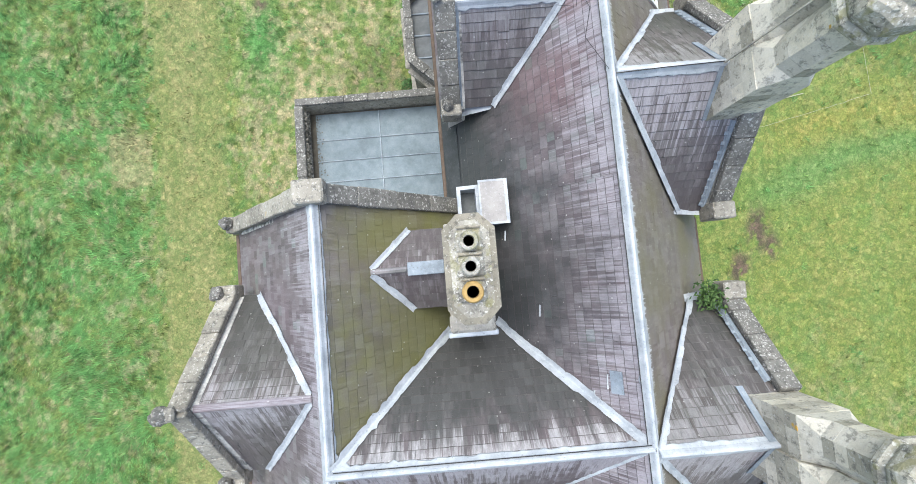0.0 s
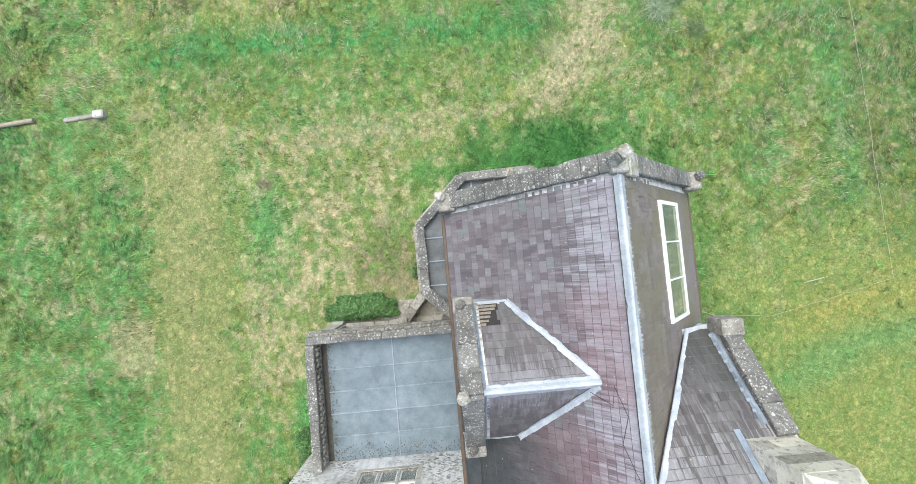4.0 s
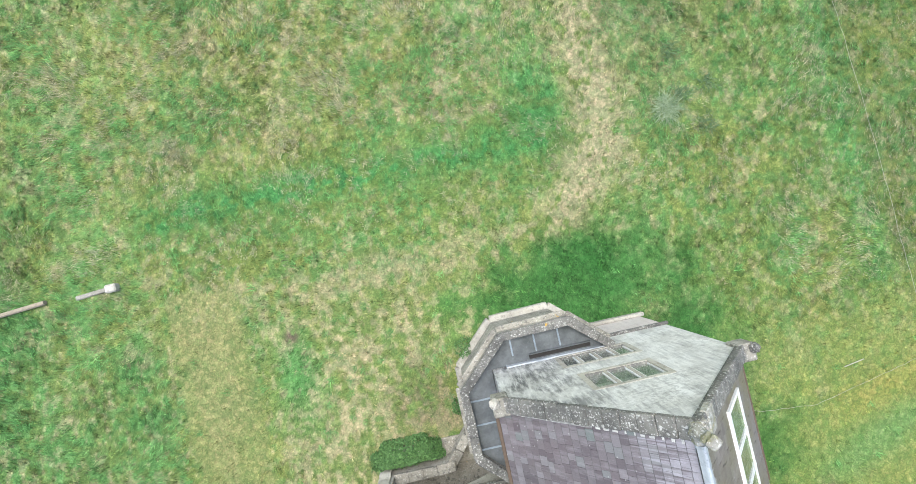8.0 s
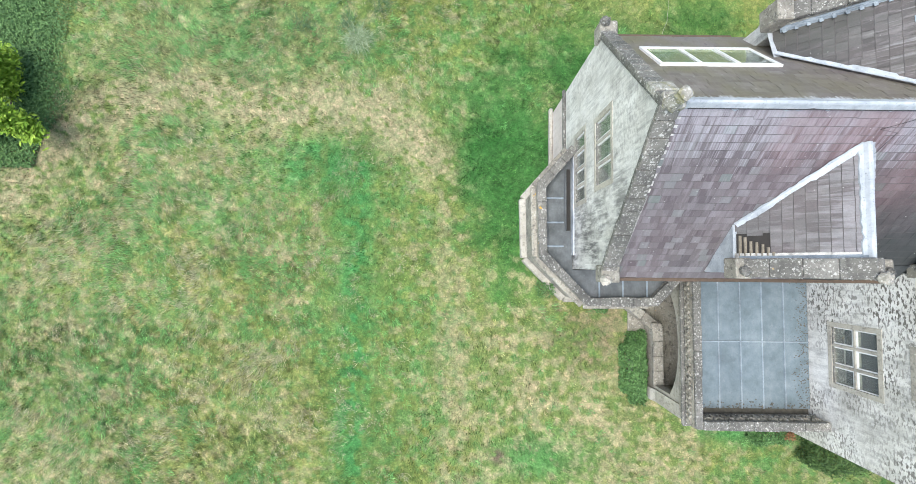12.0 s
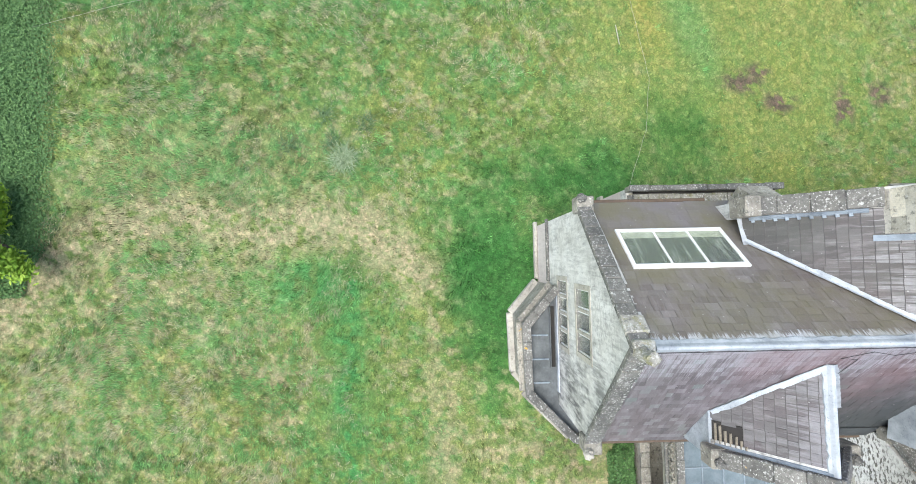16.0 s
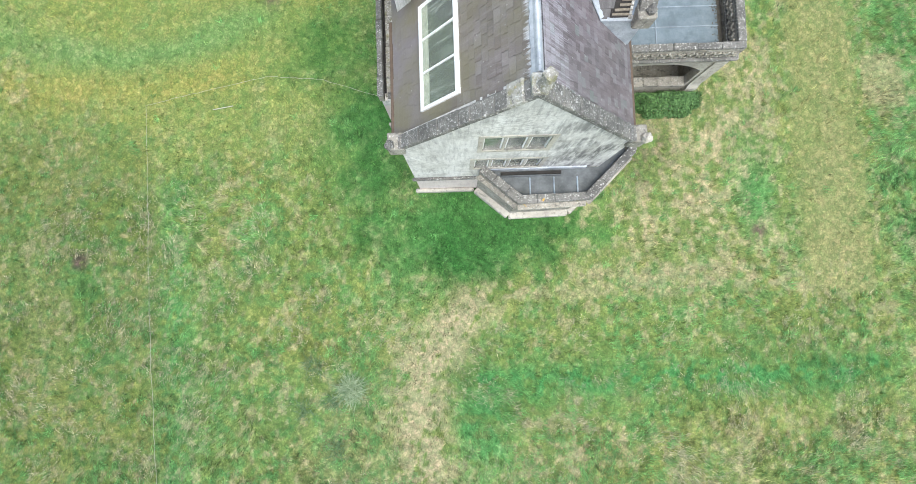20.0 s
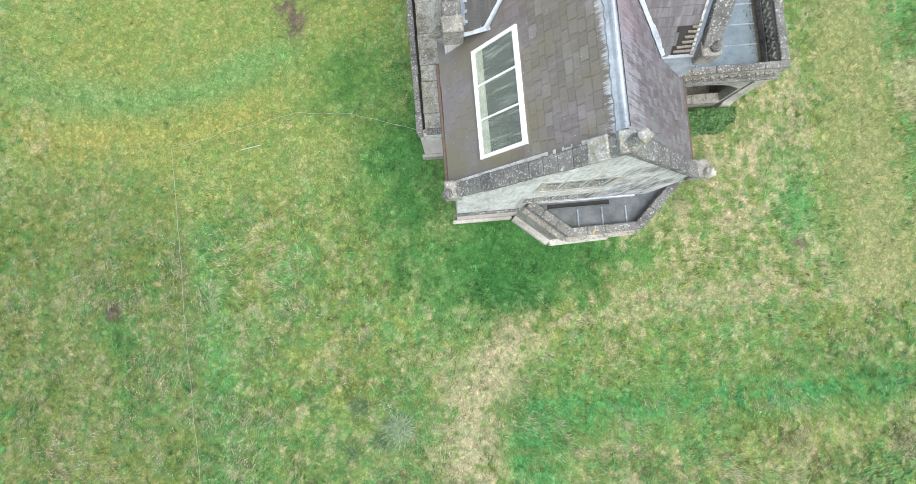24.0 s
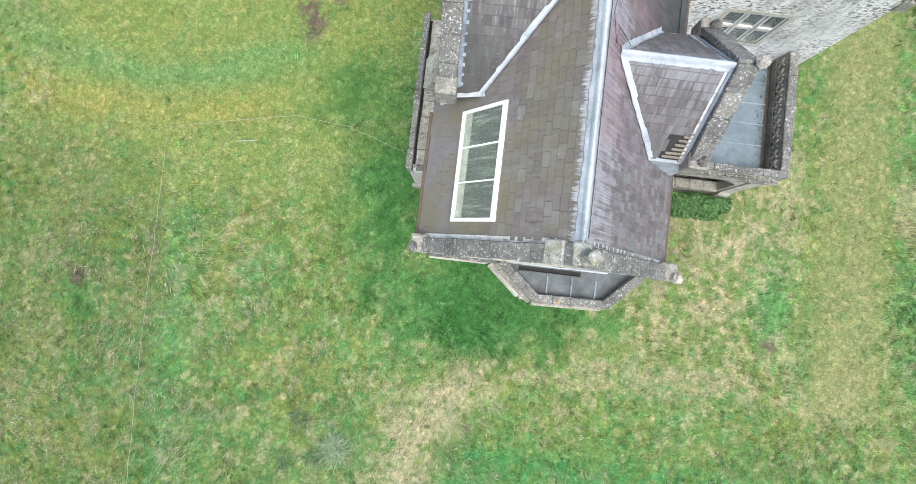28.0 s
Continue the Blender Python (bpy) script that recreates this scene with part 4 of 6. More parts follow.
# conductor tape laid along the ridges
for p, q in (((2.9, -8, 9.3), (2.9, 8.7, 9.3)), ((-2.31, -8, 9.24), (-2.31, 1.4, 9.24)), ((WX + 0.1, SY + 0.07, 9.35), (2.95, SY + 0.07, 9.35))):
    part("conductor_tape", beam(p, q, 0.014, 0.01), M_CABLE, house, "thin dark conductor tape along a ridge")

# bare battens where slates are missing
# Dark sheet gives the gaps between the battens their shade.
part("gap_sheet", loft([[(x, y, 8.75 - 1.15 * (y - DY) + h) for x, y, h in ((0.32, 6.08, 0.01), (0.9, 6.08, 0.01), (0.9, 6.08, 0.03), (0.32, 6.08, 0.03))], [(x, 6.54, 8.75 - 1.15 * (6.54 - DY) + h) for x, h in ((0.32, 0.01), (0.9, 0.01), (0.9, 0.03), (0.32, 0.03))]]), M_GAP_DARK, house, "dark sheet for the shaded gaps between bare battens")
for i in range(7):
    yb = 6.1 + 0.068 * i
    part("batten", beam((0.36, yb, 8.8 - 1.15 * (yb - DY)), (0.52 + 0.06 * i + random.uniform(-0.03, 0.03), yb + random.uniform(-0.012, 0.012), 8.8 - 1.15 * (yb - DY)), 0.05, 0.03), M_WOOD_DARK, house, "bare roofing batten where slates are lost")

# gutters along the eaves
for p, q in (((-0.14, 1.8, 5.62), (-0.14, 8.75, 5.62)), ((6.14, -0.9, 5.62), (6.14, 0.9, 5.62)), ((6.14, 5.6, 5.62), (6.14, 8.75, 5.62)), ((-5.34, 0.0, 5.95), (-5.34, 1.4, 5.95)), ((-5.34, -8, 5.95), (-5.34, -3.9, 5.95))):
    part("gutter", beam(p, q, 0.1, 0.09, bevel=0.02), M_GUTTER, house, "rust-brown iron gutter")


# windows with stone mullions, all facing north
def stone_window(x0, x1, z0, z1, cols, rows, y, label, curtain=False):
    w = part("window", wall_plate(rect(x0 - 0.13, x1 + 0.13, z0 - 0.13, z1 + 0.13), [rect(x0 + 0.003, x1 - 0.003, z0 + 0.003, z1 - 0.003)], 0.1, north(y + 0.012)), M_STONE_PALE, house, label)
    mw, back = 0.085, y - 0.055
    cw, rh = (x1 - x0 - mw * (cols - 1)) / cols, (z1 - z0 - mw * (rows - 1)) / rows
    part("window_sill", wall_plate(rect(x0, x1, z0, z0 + 0.05), [], 0.3, north(y - 0.005)), M_STONE_DARK, w)
    for i in range(1, cols):
        xc = x0 + i * (cw + mw) - mw / 2
        part("mullion", box(xc - mw / 2, xc + mw / 2, y - 0.2, y - 0.004, z0, z1, 0.015), M_STONE_PALE, w)
    for j in range(1, rows):
        zc = z0 + j * (rh + mw) - mw / 2
        part("transom", box(x0, x1, y - 0.19, y - 0.012, zc - mw / 2, zc + mw / 2, 0.015), M_STONE_PALE, w)
    for i in range(cols):
        for j in range(rows):
            a, b = x0 + i * (cw + mw), z0 + j * (rh + mw)
            part("window_frame", wall_plate(rect(a, a + cw, b, b + rh), [rect(a + 0.035, a + cw - 0.035, b + 0.035, b + rh - 0.035)], 0.04, north(back + 0.02)), M_WHITE, w)
            pane = part("pane", box(a + 0.03, a + cw - 0.03, back - 0.012, back - 0.004, b + 0.03, b + rh - 0.03), M_GLASS, w, "dusty window pane")
            pane.visible_shadow = False
    # Flat dark sheet paints the room's shade behind the panes.
    part("room_shade", wall_plate(rect(x0 - 0.1, x1 + 0.1, z0 - 0.1, z1 + 0.1), [], 0.02, north(y - 0.46)), M_ROOM_SHADE, w, "dark sheet behind the glass standing in for the unlit room")
    return w


stone_window(2.2, 3.85, 5.6, 6.72, 3, 1, 9.12, "three-light stone mullion window with pale frames")
stone_window(2.05, 4.0, 3.62, 4.62, 4, 1, 9.12, "four-light stone mullion window")
stone_window(-3.12, -1.5, 3.85, 5.25, 3, 2, 1.75, "six-light stone mullion and transom window")
stone_window(-2.82, -1.8, 6.2, 7.3, 2, 1, 1.75, "two-light attic window in a stone surround")

# skylight in the east slope
def on_east(x, y, h=0.0):
    n = Vector((S, 0, 1)).normalized()
    return Vector((x, y, RZ - S * (x - 3))) + n * h


def shaded_sheet_material():
    """Dark sheet for the unlit interior, with pale reflection streaks painted down the slope."""
    m, t, b = mat_new("rooflight_shade")
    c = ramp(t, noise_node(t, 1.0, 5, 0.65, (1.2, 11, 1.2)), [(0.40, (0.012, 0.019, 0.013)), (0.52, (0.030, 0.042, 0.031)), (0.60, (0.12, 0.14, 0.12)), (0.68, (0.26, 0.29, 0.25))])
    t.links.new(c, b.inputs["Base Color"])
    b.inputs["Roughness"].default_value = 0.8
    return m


M_ROOFLIGHT_SHADE = shaded_sheet_material()
sky_light = part("skylight", wall_plate([(4.36, 5.86), (5.27, 5.86), (5.27, 8.43), (4.36, 8.43)], [[(4.435, 5.94), (5.195, 5.94), (5.195, 8.35), (4.435, 8.35)]], 0.1, lambda u, d, z: on_east(u, z, 0.08 - d)), M_WHITE, house, "long white-framed rooflight of three panes")
for i in range(3):
    a = 5.94 + i * 2.41 / 3
    pane = part("pane", wall_plate([(4.435, a), (5.195, a), (5.195, a + 2.41 / 3), (4.435, a + 2.41 / 3)], [], 0.008, lambda u, d, z: on_east(u, z, 0.065 - d)), M_GLASS, sky_light, "pane with green algae at its edge")
    pane.visible_shadow = False
    if i:
        part("glazing_bar", beam(on_east(4.4, a, 0.075), on_east(5.22, a, 0.075), 0.05, 0.03, (0, 1, 0)), M_WHITE, sky_light)
# Sheet close under the panes; interior dark and glass streaks are its colour.
part("shade_sheet", wall_plate([(4.435, 5.94), (5.195, 5.94), (5.195, 8.35), (4.435, 8.35)], [], 0.01, lambda u, d, z: on_east(u, z, 0.045 - d)), M_ROOFLIGHT_SHADE, sky_light, "dark streaked sheet under the panes for interior shade and reflections")
part("blind_rail", wall_plate([(5.05, 5.94), (5.195, 5.94), (5.195, 8.35), (5.05, 8.35)], [], 0.01, lambda u, d, z: on_east(u, z, 0.054 - d)), M_SILL, sky_light, "pale sill inside the rooflight")

def long_octagon(x0, x1, y0, y1, c):
    return [(x0 + c, y0), (x1 - c, y0), (x1, y0 + c), (x1, y1 - c), (x1 - c, y1), (x0 + c, y1), (x0, y1 - c), (x0, y0 + c)]


# chimney stacks on the east gables
def stone_ring(points, inner, z0, z1, parent, split=False, bond=0.0, corner=None):
    """One course of ashlar round a shaft, a block to each side of its outline (or two)."""
    n = len(points)
    cx, cy = sum(p[0] for p in points) / n, sum(p[1] for p in points) / n
    for i in range(n):
        a, b = Vector(points[i]), Vector(points[(i + 1) % n])
        cuts = [0, 0.5 + bond, 1] if split and (b - a).length > 0.35 else [0, 1]
        for t0, t1 in zip(cuts, cuts[1:]):
            p, q = a.lerp(b, t0), a.lerp(b, t1)
            k = 1 + random.uniform(-0.006, 0.006)
            out = [Vector((cx + (v.x - cx) * k, cy + (v.y - cy) * k)) for v in (p, q)]
            inn = [Vector((cx + (v.x - cx) * inner, cy + (v.y - cy) * inner)) for v in (q, p)]
            part("ashlar", prism([tuple(v) for v in out + inn], z0 + 0.002, z1 - 0.002), corner if corner and i % 2 == 0 else M_STONE_ASH, parent)


def rough_outline(points, per_side, amount, seed):
    """An outline with points along its sides, each pushed in or out by weather."""
    out, n = [], len(points)
    cx, cy = sum(p[0] for p in points) / n, sum(p[1] for p in points) / n
    for i in range(n):
        a, b = points[i], points[(i + 1) % n]
        for k in range(per_side):
            x, y = a[0] + (b[0] - a[0]) * k / per_side, a[1] + (b[1] - a[1]) * k / per_side
            f = 1 + amount * noise.noise(Vector((x * 7, y * 7, seed)))
            out.append((cx + (x - cx) * f, cy + (y - cy) * f))
    return out


def east_stack(yc, rise, name="chimney_stack"):
    """A stack with two shafts; rise: how much taller its shafts are than the lower one's."""
    b0, top = 9.86 + 0.5 * rise, 11.04 + rise
    xc, yc = 5.4, yc - 0.07
    st = part(name, box(xc - 0.36, xc + 0.36, yc - 0.66, yc + 0.66, 8.3, b0 - 0.06), M_STONE_ASH, house, "tall ashlar chimney stack with two octagonal shafts")
    for sgn in (-1, 1):
        y, x = yc + sgn * 0.352, xc + 0.03 * sgn
        square = [(x - 0.43, y - 0.35), (x + 0.43, y - 0.35), (x + 0.43, y + 0.35), (x - 0.43, y + 0.35)]
        hs = (b0 - 8.3) / 6
        for k in range(6):
            stone_ring(square, 0.8, 8.3 + hs * k, 8.3 + hs * (k + 1), st, True, 0.14 * (-1) ** k)
        foot = [(x + px * 0.42, y + py * 0.345) for px, py in ((1, 0.99), (0.99, 1), (-0.99, 1), (-1, 0.99), (-1, -0.99), (-0.99, -1), (0.99, -1), (1, -0.99))]
        head = [(x + 0.372 * math.cos(radians(22.5 + 45 * i)), y + 0.372 * math.sin(radians(22.5 + 45 * i))) for i in range(8)]
        part("broach", loft([[(*p, b0) for p in foot], [(*p, b0 + 0.34) for p in head]]), M_STONE_CLEAN, st, "pale broached stop between square and octagon")
        part("shaft_core", prism(octagon(x, y, 0.34), b0, top + 0.06), M_STONE_ASH, st)
        hs = (top - b0 - 0.34) / 4
        for k in range(4):
            stone_ring(octagon(x, y, 0.372), 0.85, b0 + 0.34 + k * hs, b0 + 0.34 + (k + 1) * hs, st, corner=M_STONE_CLEAN)
    part("shaft_web", box(xc - 0.12, xc + 0.12, yc - 0.2, yc + 0.2, b0, top + 0.06), M_STONE_ASH, st, "stone between the shafts")

    def ring(r, z, seed, amount):
        return [(*p, z) for p in rough_outline(long_octagon(xc - r, xc + r, yc - 0.35 - r, yc + 0.35 + r, r * 0.58), 5, amount, seed)]
    part("necking", loft([ring(r, z, 1, 0.012) for z, r in ((top, 0.38), (top + 0.08, 0.45), (top + 0.16, 0.455), (top + 0.22, 0.41))]), M_STONE_CAP, st, "moulded ring round the shafts")
    part("chimney_cap", loft([ring(r, z, yc + z, 0.05) for z, r in ((top + 0.2, 0.4), (top + 0.3, 0.45), (top + 0.42, 0.47), (top + 0.54, 0.46), (top + 0.62, 0.41), (top + 0.66, 0.3))]), M_STONE_CAP, st, "cap slab crusted with lichen and moss")
    for sgn in (-1, 1):
        y = yc + sgn * 0.35
        pot = part("chimney_pot", loft([[(*p, z) for p in rough_outline(octagon(xc, y, r), 3, 0.09, z * 9 + sgn)] for z, r in ((top + 0.6, 0.34), (top + 0.72, 0.31), (top + 0.76, 0.27), (top + 0.75, 0.19), (top + 0.56, 0.17))], cap=False), M_STONE_CAP, st, "low octagonal stone pot, broken and mossy")
        # Soot-black disc paints the dark depth of the pot's hole.
        part("flue", prism(octagon(xc, y, 0.19), top + 0.62, top + 0.65), M_BLACK, pot, "soot-black disc for the dark of the flue")
        for j in range(12):
            a = random.uniform(0, math.tau)
            knob((xc + 0.38 * math.cos(a), y + 0.36 * math.sin(a), top + 0.62), random.uniform(0.03, 0.075), st, "moss_cushion", "cushion of moss on the cap", M_STONE_CAP, j + 3)
    part("flue_slab", add_obox(bmesh.new(), (xc + 0.08, yc + 0.43, top + 0.79), (Vector((0.97, 0.2, 0.1)), Vector((-0.2, 0.98, 0)), Vector((-0.1, -0.02, 0.99))), (0.2, 0.17, 0.025), 0.01, 0.01), M_STONE_PALE, st, "loose buff slab half over a flue")
    return st


for yc in (E1, E2):
    for side in (-1, 1):
        part("flashing", lead_strip((4.92, yc, 9.43), (4.92, yc + side * 0.76, 8.64), 0.12, (0, side, 1), 0.014, 0.0, 0.02), M_LEAD_ROLL, house, "lead collar round the foot of a stack")
        for j in range(9):
            p = Vector((5.47, yc + side * (2.2 - 0.15 * j), 7.26 + 0.147 * j))
            part("soaker", beam(p, p + Vector((-0.09, 0, 0.02)), 0.07, 0.02, (0, 0.6 * side, 1), 0.006), M_LEAD_ROLL, house)
stack_n = east_stack(E1, 0.4)
stack_s = east_stack(E2, 0.0)
part("conductor_strip", beam((4.91, E1 - 0.02, 9.4), (4.97, E1 - 0.1, 11.7), 0.035, 0.025, (0, 1, 0)), M_STONE_PALE, house, "pale lightning conductor up a stack")

# central chimney in the valley
ch = part("chimney_stack", box(-0.2, 0.62, -1.12, 0.92, 5.9, 8.7, 0.02), M_STONE, house, "long stone chimney with three flues, mossy and lichened")


part("shaft", loft([[(*p, z) for p in long_octagon(-0.2 + i, 0.62 - i, -0.75 + i, 0.9 - i, 0.22)] for z, i in ((8.6, 0.0), (8.75, 0.06), (9.75, 0.06), (9.85, 0.0))]), M_STONE, ch, "chamfered shaft of pale ashlar")
cap = part("chimney_cap", loft([[(*p, z) for p in long_octagon(-0.2 - i, 0.62 + i, -0.78 - i, 0.88 + i, 0.24)] for z, i in ((9.85, -0.04), (9.92, 0.0), (10.05, 0.0), (10.16, -0.05))]), M_STONE_CRUST, ch, "chamfered cap slab thick with lichen")
rim = wall_plate(long_octagon(-0.195, 0.615, -0.79, 0.89, 0.235), [long_octagon(-0.1, 0.52, -0.69, 0.79, 0.2)], 0.08, lambda u, d, z: (u, z, 10.17 - d))
part("rim", rim, M_STONE_BUFF, ch, "smooth buff rim of the cap slab")
for yf, mt, rr in ((0.46, M_STONE_CRUST, 0.125), (0.08, M_STONE_CRUST, 0.125), (-0.3, M_TERRA, 0.135)):
    pot = part("chimney_pot", loft([[(0.2 + r * math.cos(a * math.tau / 16), yf + r * math.sin(a * math.tau / 16), z) for a in range(16)] for z, r in ((10.1, rr + 0.05), (10.24, rr + 0.015), (10.32, rr + 0.03), (10.36, rr + 0.01), (10.36, rr - 0.04), (10.16, rr - 0.045))], cap=False), mt, ch, "yellow terracotta pot" if mt is M_TERRA else "low stone pot")
    # A disc in soot black stands in for the unlit hole.
    part("flue", prism([(0.2 + (rr - 0.045) * math.cos(a * math.tau / 16), yf + (rr - 0.045) * math.sin(a * math.tau / 16)) for a in range(16)], 10.16, 10.2), M_BLACK, pot, "soot-black disc for the dark of the flue")
    part("bedding", box(-0.02, 0.42, yf - 0.17, yf + 0.17, 10.1, 10.2, 0.04), M_STONE_CRUST, pot, "mortar bed round a pot")
for yb in (0.68, 0.27, -0.11):
    part("tie_bar", beam((0.02, yb, 10.2), (0.4, yb, 10.2), 0.05, 0.05, bevel=0.015), M_STONE_BUFF, ch, "buff stone rib between the pots")
part("flashing", beam((-0.26, -1.13, 8.64), (0.66, -1.13, 8.64), 0.1, 0.12, bevel=0.02), M_LEAD, house, "lead flashing round the chimney foot")
part("chimney_foot", box(-0.22, 0.6, -1.1, -0.75, 8.6, 8.75, 0.05), M_STONE_PALE, ch, "mossy offset at the chimney's back")

# access hatch in the valley
M_LID = lead_material("weathered_lid", (0.33, 0.315, 0.30), (0.40, 0.385, 0.37), (0.26, 0.25, 0.24), 0.6)
hatch = part("roof_hatch", wall_plate([(0.12, 1.0), (1.2, 1.0), (1.2, 1.86), (0.12, 1.86)], [[(0.2, 1.1), (0.52, 1.1), (0.52, 1.78), (0.2, 1.78)]], 0.9, lambda u, d, z: (u, z, 7.35 + (u - 0.12) * 0.15 - d)), M_LEAD, house, "box-shaped roof hatch dressed in pale lead")
part("lid", box(0.6, 1.16, 0.98, 1.9, 7.52, 7.58, 0.012), M_LID, hatch, "square pale grey hatch lid")
part("lid_edge", wall_plate([(0.58, 0.96), (1.2, 0.96), (1.2, 1.92), (0.58, 1.92)], [[(0.62, 1.01), (1.13, 1.01), (1.13, 1.88), (0.62, 1.88)]], 0.05, lambda u, d, z: (u, z, 7.585 - d)), M_LEAD, hatch, "folded white lead edge")
part("opening", box(0.2, 0.52, 1.1, 1.78, 6.9, 6.95), M_LEAD_DARK, hatch, "dark opening")

part("lead_patch", lead_strip((2.62, -2.35, 8.95), (2.62, -1.95, 8.95), 0.24, (-0.76, 0, 0.65), 0.012, 0.0, 0.03), M_LEAD_ROLL, house, "pale lead patch with a dark slot")
for x, y in ((1.6, -1.03), (2.95, 0.8), (1.1, 0.62), (2.3, -2.5), (2.5, -2.3)):
    z = RZ - S * (3 - x) + 0.06
    part("slate_clip", beam((x, y, z), (x + 0.02, y + random.uniform(0.12, 0.3), z + 0.02), 0.03, 0.012), M_LEAD, house, "bent white metal strip holding a slipped slate")

# ---- low bay round the north-west corner ----
BAY = [(3.82, 9.2), (2.64, 10.23), (0.45, 10.17), (-1.0, 8.74), (-0.97, 6.7), (-0.03, 5.8)]
BT = 3.62
bay = empty("bay_window", "single-storey stone bay wrapping a house corner, with lead roof", "bay window")
part("bay_roof", prism([(3.7, 9.13), (2.58, 10.1), (0.48, 10.04), (-0.86, 8.7), (-0.84, 6.75), (0.06, 5.9), (0.06, 9.13)], 3.1, 3.3), M_LEAD_DARK, bay, "grey lead roof streaked and bird-limed")
part("wall", prism([(3.8, 9.125), (2.6, 10.16), (0.46, 10.1), (-0.93, 8.72), (-0.9, 6.72), (0.06, 5.78), (0.06, 9.125)], -0.4, 3.1), M_STONE, bay, "ashlar wall of the bay")
for a, b in zip(BAY, BAY[1:]):
    a, b = Vector((*a, 0)), Vector((*b, 0))
    d = (b - a).normalized()
    inn = Vector((-d.y, d.x, 0))
    if inn.dot(Vector((1.2, 8.2, 0)) - a) < 0:
        inn = -inn
    lift = Vector((0, 0, BT - 0.06))
    coping_run(a + inn * 0.1 + lift, b + inn * 0.1 + lift, 0.27, 0.12, bay, stone=0.6)
    part("parapet", beam(a + inn * 0.11 + Vector((0, 0, 3.3)), b + inn * 0.11 + Vector((0, 0, 3.3)), 0.2, 0.46), M_STONE, bay, "low stone parapet")
    part("string_course", beam(a - inn * 0.02 + Vector((0, 0, 3.02)), b - inn * 0.02 + Vector((0, 0, 3.02)), 0.26, 0.1, bevel=0.03), M_STONE, bay, "moulded string course")
    part("plinth", beam(a - inn * 0.02 + Vector((0, 0, 0.2)), b - inn * 0.02 + Vector((0, 0, 0.2)), 0.26, 0.8, bevel=0.03), M_STONE_PALE, bay, "pale plinth")
    k = max(1, int((b - a).length / 0.5))
    for j in range(k):
        p = a.lerp(b, (j + 0.2) / k) - inn * -0.07
        q = a.lerp(b, (j + 0.8) / k) - inn * -0.07
        part("ashlar", beam(p + Vector((0, 0, 2.55 + 0.2 * (j % 2))), q + Vector((0, 0, 2.55 + 0.2 * (j % 2))), 0.14, 0.38, bevel=0.01), M_STONE if j % 2 else M_STONE_PALE, bay)
for xr in (0.77, 1.5, 2.25):
    part("lead_roll", beam((xr, 9.4, 3.32), (xr, 9.98, 3.32), 0.05, 0.05, bevel=0.015), M_LEAD_ROLL, bay, "rounded lead roll")
for yr in (6.87, 7.6, 8.32):
    part("lead_roll", beam((-0.8, yr, 3.32), (0.0, yr, 3.32), 0.05, 0.05, bevel=0.015), M_LEAD_ROLL, bay, "rounded lead roll")
# Thin strip on the roof; its dark colour is the trough's shade.
part("box_gutter", box(1.25, 3.15, 9.2, 9.33, 3.29, 3.315), M_GAP_DARK, bay, "dark strip standing in for the shaded gutter along the wall")
part("gutter_board", box(1.25, 3.15, 9.33, 9.37, 3.3, 3.4, 0.008), M_LEAD_DARK, bay, "weathered board along the gutter")
part("flashing", box(0.5, 3.6, 9.12, 9.16, 3.3, 3.5), M_LEAD, bay, "lead upstand against the wall")

# ---- flat-roofed porch ----
M_GUTTER_LINING = plain_material("gutter_lining", (0.10, 0.09, 0.07), 0.9, 0.6)
porch = empty("porch", "open stone porch with a blue-grey lead flat roof and carved parapet", "porch")
PX, PY, PT = -4.52, 5.68, 3.78
part("box_gutter", box(-4.32, 0.06, 1.76, 5.49, 2.8, 2.93), M_GUTTER_LINING, porch, "dark mossy gutter behind the parapet")
part("porch_roof", box(-4.12, 0.07, 1.76, 5.42, 2.85, 3.0), M_LEAD_FLAT, porch, "flat roof of blue-grey lead sheets")
xs = [-4.14, -2.1, 0.05]
ys = [1.77, 2.52, 3.2, 3.87, 4.55, 5.42]
for i in range(2):
    for j in range(5):
        part("lead_panel", box(xs[i] + 0.012, xs[i + 1] - 0.012, ys[j] + 0.012, ys[j + 1] - 0.012, 2.99, 3.012 + 0.003 * ((i + j) % 2)), M_LEAD_FLAT, porch)
for y in ys[1:-1]:
    part("lead_roll", beam((-4.14, y, 3.02), (0.04, y, 3.02), 0.036, 0.06, bevel=0.015), M_LEAD_ROLL, porch, "rounded lead roll")
part("lead_step", box(-2.12, -2.08, 1.77, 5.42, 3.01, 3.05, 0.012), M_LEAD_ROLL, porch, "raised lead seam")


def arch_hole(x0, x1, z0, zs, za, xs_step, z_step):
    """An opening with a raised sill on one side and a flattened arch for a head."""
    pts = [(x0, z_step), (xs_step, z_step), (xs_step, z0), (x1, z0), (x1, zs)]
    for i in range(1, 12):
        t = i / 12
        u = x1 + (x0 - x1) * t
        pts.append((u, zs + (za - zs) * (1 - abs(2 * t - 1) ** 2.6)))
    return pts + [(x0, zs)]


